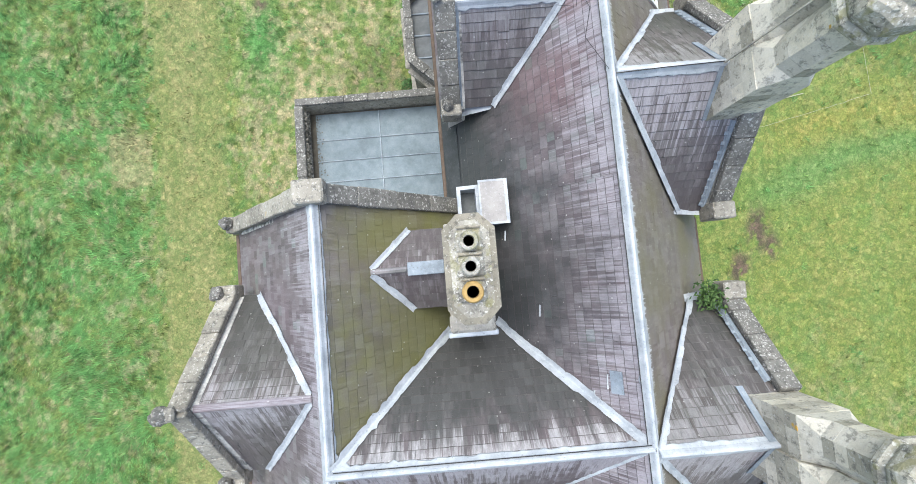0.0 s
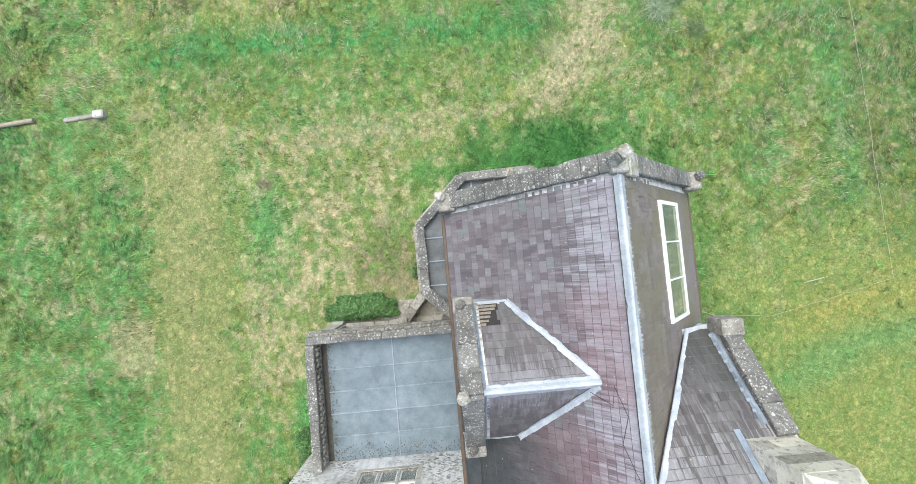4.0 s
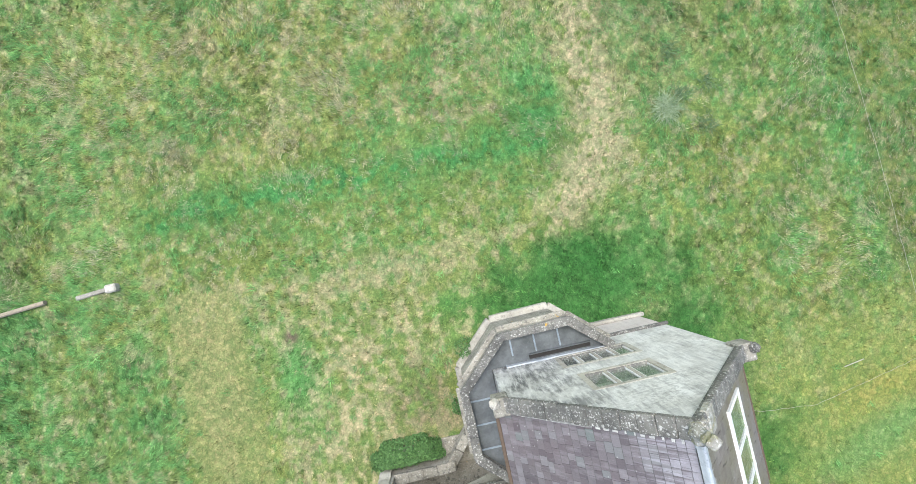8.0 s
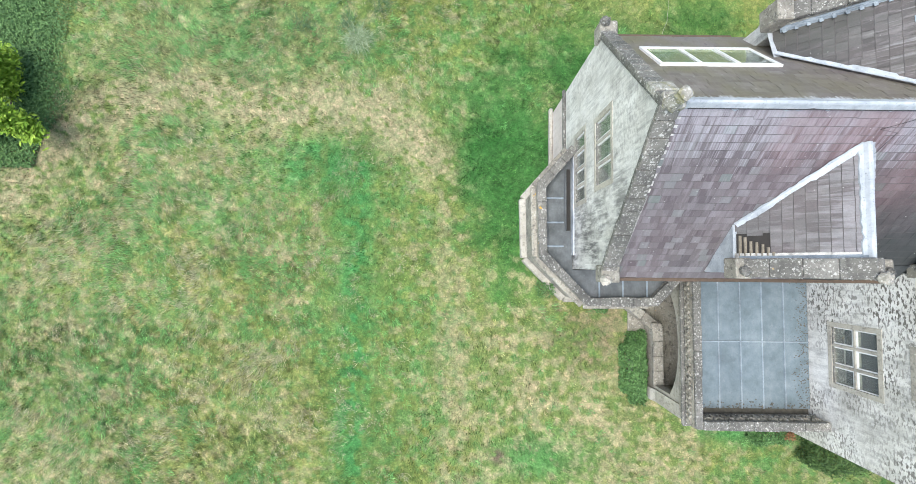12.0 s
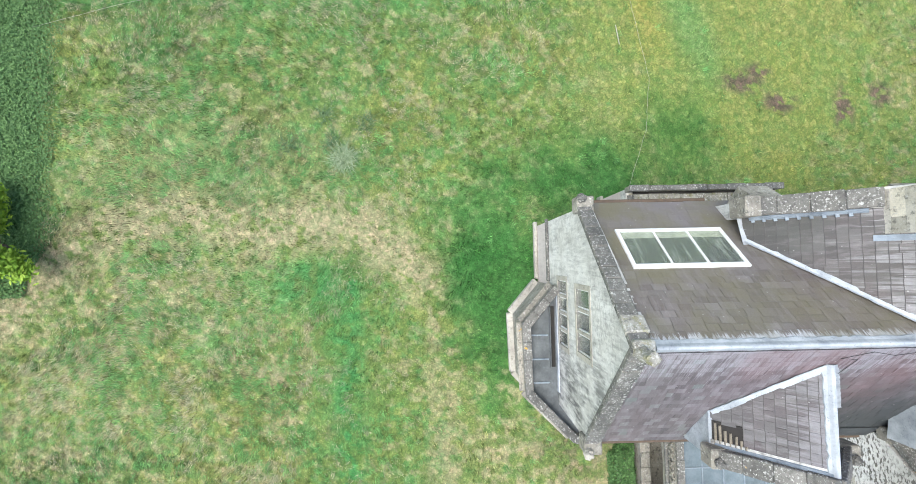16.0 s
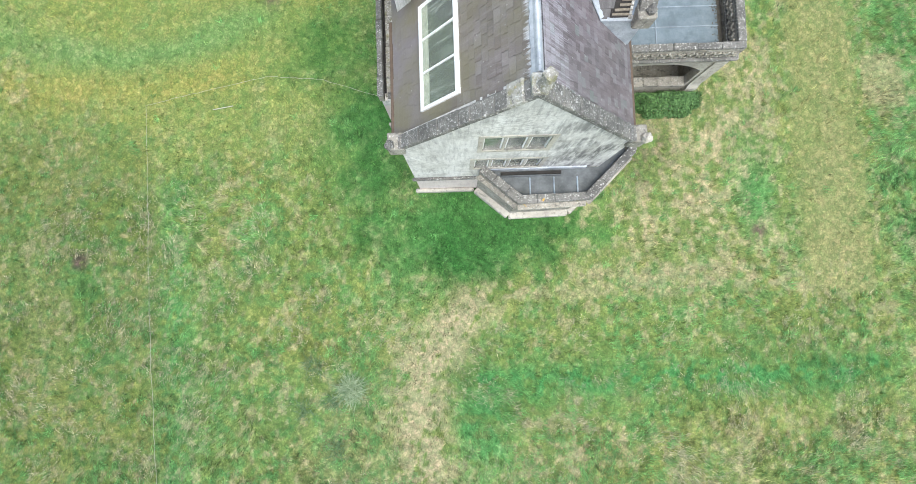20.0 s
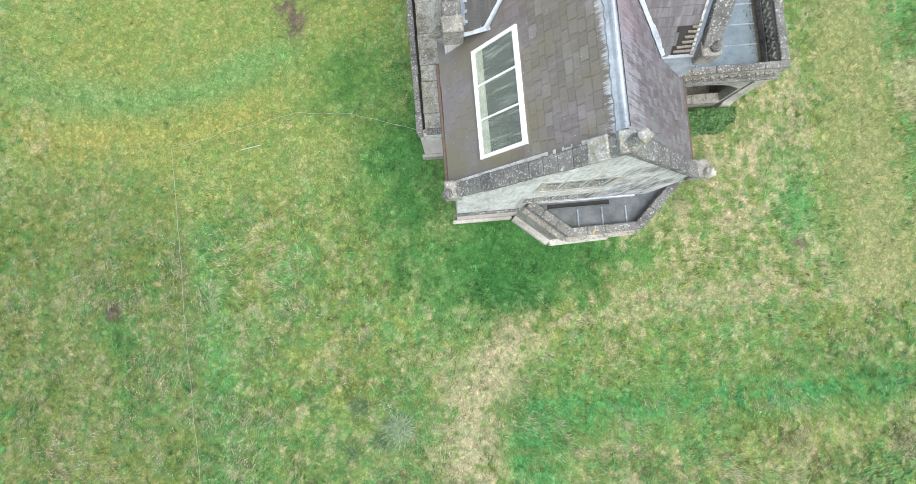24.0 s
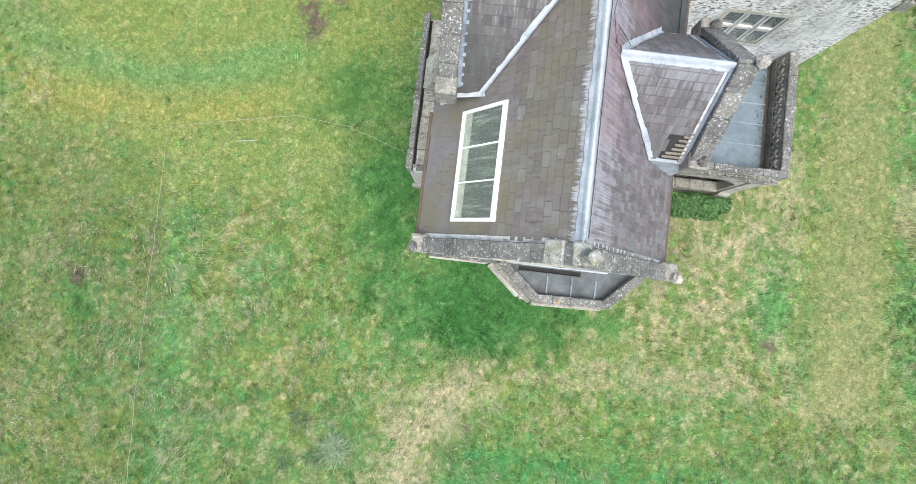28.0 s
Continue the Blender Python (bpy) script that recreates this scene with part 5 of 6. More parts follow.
part("wall", wall_plate([(PX + 0.04, -0.4), (0.07, -0.4), (0.07, 2.8), (PX + 0.04, 2.8)], [arch_hole(-4.0, -0.55, 0.32, 2.1, 2.68, -1.9, 0.9)], 0.3, north(PY - 0.04)), M_STONE_PALE, porch, "front of dressed stone with a wide flat arch")
part("wall", box(PX + 0.04, PX + 0.34, 1.76, PY - 0.35, -0.4, 2.8), M_STONE_PALE, porch)
part("porch_floor", box(-4.2, 0.07, 1.76, 6.3, -0.2, 0.3), M_STONE, porch, "worn stone floor")
part("corner_pier", loft([[(PX - s, PY - 0.5, z) for s in (0,)] + [(PX + 0.42, PY - 0.5, z), (PX + 0.42, PY + s2, z), (PX - 0.0, PY + s2, z)] for z, s, s2 in ((-0.3, 0, 0.1), (0.9, 0, 0.09), (1.15, 0, 0.02), (2.8, 0, 0.01))]), M_STONE_PALE, porch, "pale splayed corner pier")
bits = bmesh.new()
for i in range(420):
    if i % 3:
        bx, by = random.uniform(-4.1, 0.03), 1.79 + abs(random.gauss(0, 0.22))
    else:
        bx, by = -4.12 + abs(random.gauss(0, 0.1)), random.uniform(1.8, 5.4)
    add_obox(bits, (bx, by, 3.022), XYZ, (random.uniform(0.006, 0.018), random.uniform(0.006, 0.018), 0.006), 0, 0.004)
part("roof_litter", bits, M_GUTTER_LINING, porch, "moss crumbs and dirt at the roof's edges", kind="stuff")
part("parapet", box(PX, -0.02, PY - 0.2, PY, 2.82, 3.64), M_STONE, porch, "low parapet")
part("parapet", box(PX, PX + 0.2, 1.76, PY - 0.2, 2.82, 3.64), M_STONE, porch, "low parapet")
coping_run((PX, PY - 0.1, PT - 0.06), (-0.02, PY - 0.1, PT - 0.06), 0.22, 0.1, porch, stone=0.7)
part("string_course", box(PX + 0.2, PX + 0.27, 1.78, PY - 0.2, 3.18, 3.25, 0.015), M_STONE_DARK, porch, "dark ledge under the carved band")
coping_run((PX + 0.1, PY - 0.21, PT - 0.06), (PX + 0.1, 1.78, PT - 0.06), 0.26, 0.1, porch, stone=0.7)
part("string_course", box(PX - 0.06, 0.05, PY, PY + 0.12, 3.12, 3.22, 0.02), M_STONE_DARK, porch, "projecting string course")
part("string_course", box(PX - 0.1, PX, 1.78, PY + 0.1, 3.12, 3.22, 0.02), M_STONE_DARK, porch, "projecting string course")
nleaf = 15
for i in range(nleaf):
    xc = PX + 0.2 + i * 4.2 / nleaf
    for sgn in (-1, 1):
        part("carved_leaf", beam((xc - 0.1, PY + 0.03, 3.41 - sgn * 0.13), (xc + 0.12, PY + 0.03, 3.41 + sgn * 0.13), 0.07, 0.06, (0, 1, 0), 0.015), M_STONE, porch)
for i in range(11):
    yc = 2.0 + i * 0.32
    for sgn in (-1, 1):
        part("carved_leaf", beam((PX + 0.235, yc - 0.12, 3.42 - sgn * 0.13), (PX + 0.235, yc + 0.12, 3.42 + sgn * 0.13), 0.07, 0.07, (1, 0, 0), 0.015), M_STONE, porch)
# low wall of the porch and its splayed return
coping_run((-4.0, PY - 0.17, 0.98), (-1.95, PY - 0.17, 0.98), 0.36, 0.14, porch, material=M_STONE, label="worn sill stones of a low wall")
coping_run((-1.95, PY - 0.12, 0.9), (-1.2, 6.45, 0.9), 0.34, 0.14, porch, material=M_STONE, label="worn sill stones of a low wall")
part("low_wall", beam((-1.95, PY - 0.12, 0.3), (-1.18, 6.49, 0.3), 0.26, 1.1), M_STONE, porch, "low splayed wall")
part("sill_end", box(-2.1, -1.8, PY - 0.3, PY + 0.06, 0.3, 1.1, 0.03), M_STONE, porch, "square end stone")

# ---- low lean-to on the east side ----
lean = empty("lean_to", "low stone outshut with a mossy flat roof beside the house", "lean-to")
part("wall", box(5.93, 6.9, 1.6, 6.6, -0.4, 2.85), M_RENDER, lean, "stained rendered wall")
part("lean_roof", box(5.93, 6.75, 1.7, 6.5, 2.85, 2.95, 0.01), M_STONE_CRUST, lean, "flat roof crusted with moss and lichen")
for i in range(9):
    y0 = 1.72 + i * 0.525
    part("roof_slab", box(5.95, 6.71 + random.uniform(-0.012, 0.012), y0, y0 + 0.513, 2.94, 3.0 + random.uniform(-0.008, 0.008), 0.012), M_STONE_CRUST, lean)
# Black strip paints the shaded gap between slabs and parapet.
part("box_gutter", box(6.7, 6.79, 1.7, 6.4, 2.93, 2.958), M_GAP_DARK, lean, "black strip for the shaded gutter behind the parapet")
part("parapet", box(6.79, 6.95, 1.6, 6.62, 2.83, 3.2), M_STONE, lean, "low parapet")
coping_run((6.87, 6.62, 3.24), (6.87, 1.6, 3.24), 0.19, 0.09, lean, stone=0.6)
coping_run((5.95, 6.5, 2.99), (6.68, 6.5, 2.99), 0.22, 0.09, lean, stone=0.4)
part("plinth", box(5.95, 7.0, 6.6, 6.72, -0.3, 0.7, 0.02), M_STONE_PALE, lean, "pale plinth")

# ---- ground and grass ----
def lattice(shape_seed, n=256):
    return np.random.RandomState(shape_seed).rand(n, n)


LAT = [lattice(s) for s in range(6)]


def vnoise(x, y, scale, k):
    """Smooth value noise from 0 to 1."""
    a = LAT[k]
    n = a.shape[0]
    u, v = x * scale, y * scale
    i, j = np.floor(u).astype(int), np.floor(v).astype(int)
    f, g = u - i, v - j
    f, g = f * f * (3 - 2 * f), g * g * (3 - 2 * g)
    i0, i1, j0, j1 = i % n, (i + 1) % n, j % n, (j + 1) % n
    return (a[i0, j0] * (1 - f) + a[i1, j0] * f) * (1 - g) + (a[i0, j1] * (1 - f) + a[i1, j1] * f) * g


def fbm(x, y, scale, k, octaves=4):
    s, amp, tot = 0, 1.0, 0
    for o in range(octaves):
        s = s + amp * vnoise(x + 17.3 * o, y - 9.1 * o, scale * 2 ** o, (k + o) % 6)
        tot += amp
        amp *= 0.55
    return s / tot


def step(e0, e1, v):
    t = np.clip((v - e0) / (e1 - e0), 0, 1)
    return t * t * (3 - 2 * t)


def ground_z(x, y):
    return 0.22 + 0.022 * np.clip(y - 5, -8, 14) + 0.012 * np.clip(x + 2, -12, 0) + 0.06 * (fbm(x, y, 0.3, 1, 2) - 0.5)


def blob(x, y, cx, cy, rx, ry, soft=0.35, k=2):
    """1 inside a wobbly patch, 0 outside."""
    d = np.sqrt(((x - cx) / rx) ** 2 + ((y - cy) / ry) ** 2) + 0.9 * (fbm(x, y, 0.9, k, 3) - 0.5)
    return 1 - step(1 - soft, 1 + soft, d)


def along(x, y, pts, width, soft=0.3, k=3):
    """1 on a wandering line through pts."""
    best = np.full(np.shape(x), 1e9)
    for (ax, ay), (bx, by) in zip(pts, pts[1:]):
        t = np.clip(((x - ax) * (bx - ax) + (y - ay) * (by - ay)) / ((bx - ax) ** 2 + (by - ay) ** 2), 0, 1)
        best = np.minimum(best, np.hypot(x - ax - t * (bx - ax), y - ay - t * (by - ay)))
    return 1 - step(width * (1 - soft), width * (1 + soft), best + 0.8 * width * (fbm(x, y, 1.1, k, 3) - 0.5))


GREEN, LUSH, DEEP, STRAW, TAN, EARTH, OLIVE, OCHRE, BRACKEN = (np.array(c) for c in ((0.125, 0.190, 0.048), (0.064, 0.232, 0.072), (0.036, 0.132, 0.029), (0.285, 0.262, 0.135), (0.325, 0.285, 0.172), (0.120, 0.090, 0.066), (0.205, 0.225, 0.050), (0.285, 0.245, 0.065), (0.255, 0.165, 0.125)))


def trodden(x, y):
    """1 on the worn path that curves away from the bay."""
    return along(x, y, [(4.0, 13.6), (4.8, 14.3), (5.6, 15.2), (6.2, 16.2), (6.2, 17.4), (6.0, 18.6), (6.2, 20.4), (6.6, 22.8), (6.2, 25.6), (5.0, 27.3), (3.5, 28.4), (2.5, 29.5)], 0.85, 0.7)


def tint(x, y):
    """Colour of the turf and how rough it grows."""
    n1, n2, n3 = fbm(x, y, 0.22, 0, 4), fbm(x, y, 1.3, 2, 4), fbm(x * 1.2, y * 0.85, 4.6, 4, 3)
    fine = 0.3 * n2 + 0.7 * n3
    clump = fbm(x, y, 3.4, 5, 3)        # tussocks and the gaps between them
    north_rows = fbm(x * 0.35, y * 1.6, 1.0, 1, 3)      # streaks that run east and west
    west_rows = fbm(x * 1.6, y * 0.3, 1.0, 3, 3)        # streaks that run north and south
    meadow_n = step(17.0, 18.5, y)
    meadow_e = step(6.8, 8.0, x) * step(6.5, 8.5, y)
    wild_w = 1 - step(-12.2, -11.2, x + 0.5 * (n2 - 0.5))
    rough = 0.5 + 0.45 * np.maximum.reduce([meadow_n, 0.7 * meadow_e, wild_w])
    zero = np.zeros(np.shape(x))
    dry = 0.18 + 0.18 * step(0.38, 0.62, 0.5 * n1 + 0.5 * n2) + 0.38 * step(0.50, 0.57, 0.2 * n1 + 0.2 * n2 + 0.6 * n3)
    lush = 0.14 * step(0.42, 0.6, fbm(x, y, 0.35, 3, 3)) + 0.40 * step(0.52, 0.60, 0.25 * fbm(x, y, 0.5, 3, 2) + 0.75 * fbm(x, y, 4.0, 1, 3))
    olive = 0.35 * step(0.42, 0.62, n1)
    deep, tan, ochre = zero, zero, zero
    # long grass to the west, in stripes
    lush = np.maximum(lush, wild_w * (0.05 + 0.30 * step(0.44, 0.62, 0.5 * west_rows + 0.5 * n2) + 0.26 * step(0.5, 0.58, 0.35 * n2 + 0.65 * clump)))
    dry = dry * (1 - 0.25 * wild_w)
    # mown track down the west side, square-ended, and its turn across the north
    edge = 0.5 * (n3 - 0.5) + 0.4 * (n2 - 0.5)
    track = step(-11.3, -10.9, x + edge) * (1 - step(-8.8, -8.2, x + edge)) * (1 - step(13.35, 13.65, y + edge))
    dry = np.maximum(dry * (1 - 0.7 * track), track * (0.52 + 0.25 * step(0.3, 0.66, 0.85 * west_rows + 0.15 * n3)))
    olive = np.maximum(olive * (1 - track), 0.22 * track)
    lush = lush * (1 - 0.85 * track)
    rough = rough * (1 - 0.8 * track)
    turn = step(-10.8, -10.3, x) * (1 - step(2.5, 4.5, x)) * step(11.6, 12.6, y + edge) * (1 - step(13.2, 13.8, y + edge))
    dry = np.maximum(dry, 0.75 * turn * step(0.40, 0.58, 0.6 * north_rows + 0.4 * n3))
    tan = np.maximum(tan, 0.5 * turn * step(0.52, 0.64, 0.5 * north_rows + 0.5 * n3))
    # green strip between the turn and the lush band
    strip = step(-12, -10, x) * (1 - step(3.5, 5.0, x)) * step(13.3, 14.0, y) * (1 - step(17.4, 18.2, y))
    dry = dry * (1 - 0.5 * strip)
    band = step(-12.5, -11.0, x) * (1 - step(4.0, 5.2, x)) * np.exp(-((y + 0.7 * (n2 - 0.5) - 16.4) / 0.75) ** 2)
    band = np.maximum(band, 0.9 * blob(x, y, 3.8, 17.8, 0.95, 2.0, 0.7, 1))
    lush = np.maximum(lush, 0.95 * band * (0.35 + 0.65 * step(0.42, 0.54, clump)))
    dry = dry * (1 - 0.92 * band)
    # pale meadow to the north
    dry = np.maximum(dry, meadow_n * (0.15 + 0.62 * step(0.45, 0.54, fine)) * (1 - 0.5 * band))
    # dry ground close to the bay and the porch
    near = step(-8.6, -7.6, x) * (1 - step(0.0, 1.0, x)) * step(2.0, 4.5, y + 0.6 * (n2 - 0.5)) * (1 - step(11.0, 12.5, y))
    dry = np.maximum(dry, near * (0.12 + 0.3 * step(0.4, 0.6, n2) + 0.5 * step(0.45, 0.52, fine)))
    tan = np.maximum(tan, 0.55 * near * step(0.52, 0.57, fine))
    lush = np.where(near > 0, lush * (1 - 0.5 * near), lush)
    lush = np.maximum(lush, 0.7 * near * blob(x, y, -6.9, 9.6, 0.8, 1.8, 0.8, 1))
    lush = np.maximum(lush, 0.8 * blob(x, y, -5.6, 2.4, 0.8, 1.6, 0.6, 1))
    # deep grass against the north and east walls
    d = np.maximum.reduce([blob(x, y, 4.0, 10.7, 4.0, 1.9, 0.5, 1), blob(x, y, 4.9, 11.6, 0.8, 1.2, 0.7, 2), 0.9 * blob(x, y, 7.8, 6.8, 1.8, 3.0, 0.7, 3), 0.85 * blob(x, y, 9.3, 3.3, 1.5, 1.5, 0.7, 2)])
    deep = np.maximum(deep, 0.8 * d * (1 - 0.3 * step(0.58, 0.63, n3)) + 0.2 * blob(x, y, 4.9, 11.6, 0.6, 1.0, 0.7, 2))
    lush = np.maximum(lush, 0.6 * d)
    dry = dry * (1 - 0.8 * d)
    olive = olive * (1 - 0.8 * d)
    # green meadow to the north-east, bright along the rope
    dry = np.where(meadow_e > 0, dry * (1 - 0.45 * meadow_e), dry)
    lush = np.maximum(lush, 0.75 * meadow_e * np.exp(-((x - 15.2) / 0.9) ** 2) * step(7, 9, y) * step(0.32, 0.52, fine))
    # smoother grass beyond the rope, in long streaks
    mown_e = step(15.9, 16.6, x + 0.12 * (y - 8) + edge) * step(5.0, 8.0, y)
    rough = rough * (1 - 0.55 * mown_e)
    dry = np.where(mown_e > 0, dry * (1 - mown_e) + mown_e * (0.06 + 0.32 * step(0.38, 0.62, 0.6 * west_rows + 0.4 * n2)), dry)
    olive = np.maximum(olive, 0.3 * mown_e)
    # pale yellow lawn to the east with a greener ring
    r = np.hypot((x - 17.4) / 1.84, y - 0.5) + 0.8 * (n1 - 0.5) + 0.5 * (n2 - 0.5)
    lawn = blob(x, y, 14.5, 0.5, 8.5, 7.0, 0.4, 0)
    olive = np.maximum(olive, 0.62 * lawn * (1.1 - 0.5 * n2))
    rough = rough * (1 - 0.8 * lawn)
    dry = dry * (1 - 0.6 * lawn) + 0.16 * lawn
    ring = lawn * np.exp(-((r - 3.15) / 0.65) ** 2)
    lush = np.maximum(lush * (1 - 0.6 * lawn), 0.42 * ring * step(0.8, 2.2, y))
    olive = olive * (1 - 0.62 * ring * step(0.8, 2.2, y))
    ochre = 0.5 * np.exp(-((r - 4.6) / 0.7) ** 2) * step(1.5, 3.5, y) * step(11.5, 14, x)
    # trodden path of dead grass
    path = trodden(x, y)
    tan = np.maximum(tan, 0.85 * path * step(0.37, 0.43, fine))
    dry = np.maximum(dry, 0.55 * blob(x, y, 8.4, 22.0, 2.0, 6.0, 0.6, 1))
    lush, deep = lush * (1 - 0.8 * path), deep * (1 - path)
    path2 = along(x, y, [(4.4, 13.3), (2.4, 12.9), (0.6, 12.4)], 0.3, 0.8)
    tan = np.maximum(tan, 0.8 * path2 * step(0.47, 0.52, fine))
    for pts in ([(4.3, 13.35), (1.0, 13.15), (-3.0, 13.1), (-8.0, 13.0)], [(3.6, 12.75), (0.0, 12.6), (-6.0, 12.4)]):
        tan = np.maximum(tan, 0.6 * along(x, y, pts, 0.17, 0.8) * step(0.46, 0.52, fine))
    square = step(0.85, 0.7, np.abs(x + 12.2) + 0.4 * (n3 - 0.5)) * step(1.1, 0.9, np.abs(y - 5.35) + 0.4 * (n3 - 0.5))
    tan = np.maximum(tan, 0.5 * square)
    lush = lush * (1 - 0.8 * square)
    tan = np.maximum(tan, 0.45 * step(0.57, 0.61, 0.3 * n2 + 0.7 * n3) * (1 - track) * (1 - band) * (1 - lawn) * (1 - d))
    # bare earth
    earth = zero
    for cx, cy, rx, ry in ((11.5, 0.7, 0.4, 0.8), (10.7, -0.8, 0.4, 0.6), (10.6, -3.4, 0.9, 0.4), (11.0, -5.0, 0.45, 0.45), (18.9, 11.45, 0.35, 0.35), (-6.8, 11.1, 0.3, 0.3), (12.0, 0.0, 0.3, 0.5)):
        earth = np.maximum(earth, blob(x, y, cx, cy, rx, ry, 0.6, 5) * step(0.3, 0.45, n3))
    earth = np.maximum(earth, 0.5 * blob(x, y, -2.4, 8.0, 1.1, 1.4, 0.7, 2) * step(0.35, 0.5, fine))
    bracken = blob(x, y, -18.3, 22.6, 2.3, 4.6, 0.35, 2)
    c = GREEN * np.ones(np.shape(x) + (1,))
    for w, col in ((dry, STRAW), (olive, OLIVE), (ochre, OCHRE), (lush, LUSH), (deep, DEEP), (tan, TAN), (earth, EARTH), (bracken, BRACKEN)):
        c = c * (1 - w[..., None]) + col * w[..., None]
    shade = 1 + 0.05 * lawn - 0.2 * mown_e + 0.04 * meadow_n * (1 - step(4.0, 6.0, x)) + 0.02 * wild_w - 0.04 * track + 0.06 * near
    c = c * shade[..., None]
    tuft = np.clip(rough, 0, 1) * (1 - lawn)
    # Lighter tussock crowns and darker gaps: tuft shading put into the colour.
    c = c * (0.905 + tuft * 0.4 * (clump - 0.5) + (0.22 + 0.28 * tuft) * (fbm(x, y, 6.5, 1, 2) - 0.5))[..., None]
    rough = np.clip(rough + 0.4 * deep + 0.35 * lush - 0.6 * earth - 0.4 * tan, 0.05, 1.2)
    return c, rough


def axis(lo, hi, fine, far):
    inner = np.arange(lo, hi + 1e-6, fine)
    grow = np.cumsum(fine * 1.35 ** np.arange(1, 40))
    grow = grow[grow < far]
    return np.concatenate([lo - grow[::-1], inner, hi + grow])


def grass_material(name, leaf):
    m, t, b = mat_new(name)
    a = t.nodes.new("ShaderNodeAttribute")
    a.attribute_name = "turf"
    c = a.outputs["Color"]
    if leaf:
        c = mix(t, 0.85, c, ramp(t, piece_random(t), [(0, (0.5, 0.56, 0.5)), (0.55, (0.95, 0.98, 0.92)), (0.85, (1.35, 1.3, 1.2)), (1, (2.1, 1.9, 1.75))]), "MULTIPLY")
    else:
        g = t.nodes.new("ShaderNodeNewGeometry")
        warp = nd(t, "ShaderNodeTexNoise", Scale=3.0, Detail=3.0)
        t.links.new(g.outputs["Position"], warp.inputs["Vector"])
        bent = t.nodes.new("ShaderNodeVectorMath")
        bent.operation = "MULTIPLY_ADD"
        bent.inputs[1].default_value = (0.25, 0.25, 0.0)
        t.links.new(warp.outputs["Color"], bent.inputs[0])
        t.links.new(g.outputs["Position"], bent.inputs[2])
        for scale, amount in ((4.6, 0.4), (10.5, 0.55)):
            v = t.nodes.new("ShaderNodeTexVoronoi")
            v.inputs["Scale"].default_value = scale
            t.links.new(bent.outputs[0], v.inputs["Vector"])
            sep = t.nodes.new("ShaderNodeSeparateColor")
            t.links.new(v.outputs["Color"], sep.inputs[0])
            c = mix(t, amount, c, ramp(t, sep.outputs[0], [(0, (0.62, 0.80, 0.62)), (0.35, (0.85, 1.0, 0.85)), (0.7, (1.12, 1.08, 1.05)), (1, (1.6, 1.42, 1.5))]), "MULTIPLY")
            # Darkens towards cell edges, painting the shade between tufts.
            c = mix(t, 0.45, c, ramp(t, v.outputs["Distance"], [(0, (1.2, 1.2, 1.2)), (0.75, (0.7, 0.72, 0.7))]), "MULTIPLY")
        strands = noise_node(t, 1.0, 5, 0.75, (34, 15, 1))
        strands2 = noise_node(t, 1.0, 5, 0.75, (14, 38, 1))
        c = mix(t, 0.8, c, ramp(t, strands, [(0.3, (0.5, 0.52, 0.5)), (0.5, (1, 1, 1)), (0.7, (1.7, 1.6, 1.55))]), "MULTIPLY")
        c = mix(t, 0.6, c, ramp(t, strands2, [(0.3, (0.55, 0.57, 0.55)), (0.5, (1, 1, 1)), (0.7, (1.6, 1.52, 1.5))]), "MULTIPLY")
        bump(t, b, strands, 0.6, 0.05)
    t.links.new(c, b.inputs["Base Color"])
    b.inputs["Roughness"].default_value = 0.75
    b.inputs["Specular IOR Level"].default_value = 0.2
    return m


M_TURF, M_BLADE = grass_material("turf", False), grass_material("grass_blade", True)


def mesh_np(name, verts, faces, colours, material):
    me = bpy.data.meshes.new(name)
    me.vertices.add(len(verts))
    me.vertices.foreach_set("co", verts.astype(np.float32).ravel())
    k = faces.shape[1]
    me.loops.add(faces.size)
    me.loops.foreach_set("vertex_index", faces.astype(np.int32).ravel())
    me.polygons.add(len(faces))
    me.polygons.foreach_set("loop_start", np.arange(0, faces.size, k, dtype=np.int32))
    me.polygons.foreach_set("loop_total", np.full(len(faces), k, dtype=np.int32))
    at = me.attributes.new("turf", "FLOAT_COLOR", "POINT")
    at.data.foreach_set("color", np.concatenate([colours, np.ones((len(colours), 1))], 1).astype(np.float32).ravel())
    me.materials.append(material)
    me.update(calc_edges=True)
    me.validate()
    return new(name, me)


gx, gy = axis(-27, 27, 0.07, 1500), axis(-14, 34, 0.07, 1500)
X, Y = np.meshgrid(gx, gy)
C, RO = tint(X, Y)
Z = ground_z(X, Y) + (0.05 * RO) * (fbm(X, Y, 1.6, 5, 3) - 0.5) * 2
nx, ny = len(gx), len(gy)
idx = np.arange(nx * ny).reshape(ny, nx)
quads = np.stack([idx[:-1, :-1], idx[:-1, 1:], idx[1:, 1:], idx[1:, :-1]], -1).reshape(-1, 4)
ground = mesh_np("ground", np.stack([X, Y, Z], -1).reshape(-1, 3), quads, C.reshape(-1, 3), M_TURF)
ground.data.polygons.foreach_set("use_smooth", np.ones(len(ground.data.polygons), dtype=bool))
tagged(ground, "rough grass lawn with straw patches, green tufts and bare earth", "ground", kind="structure")


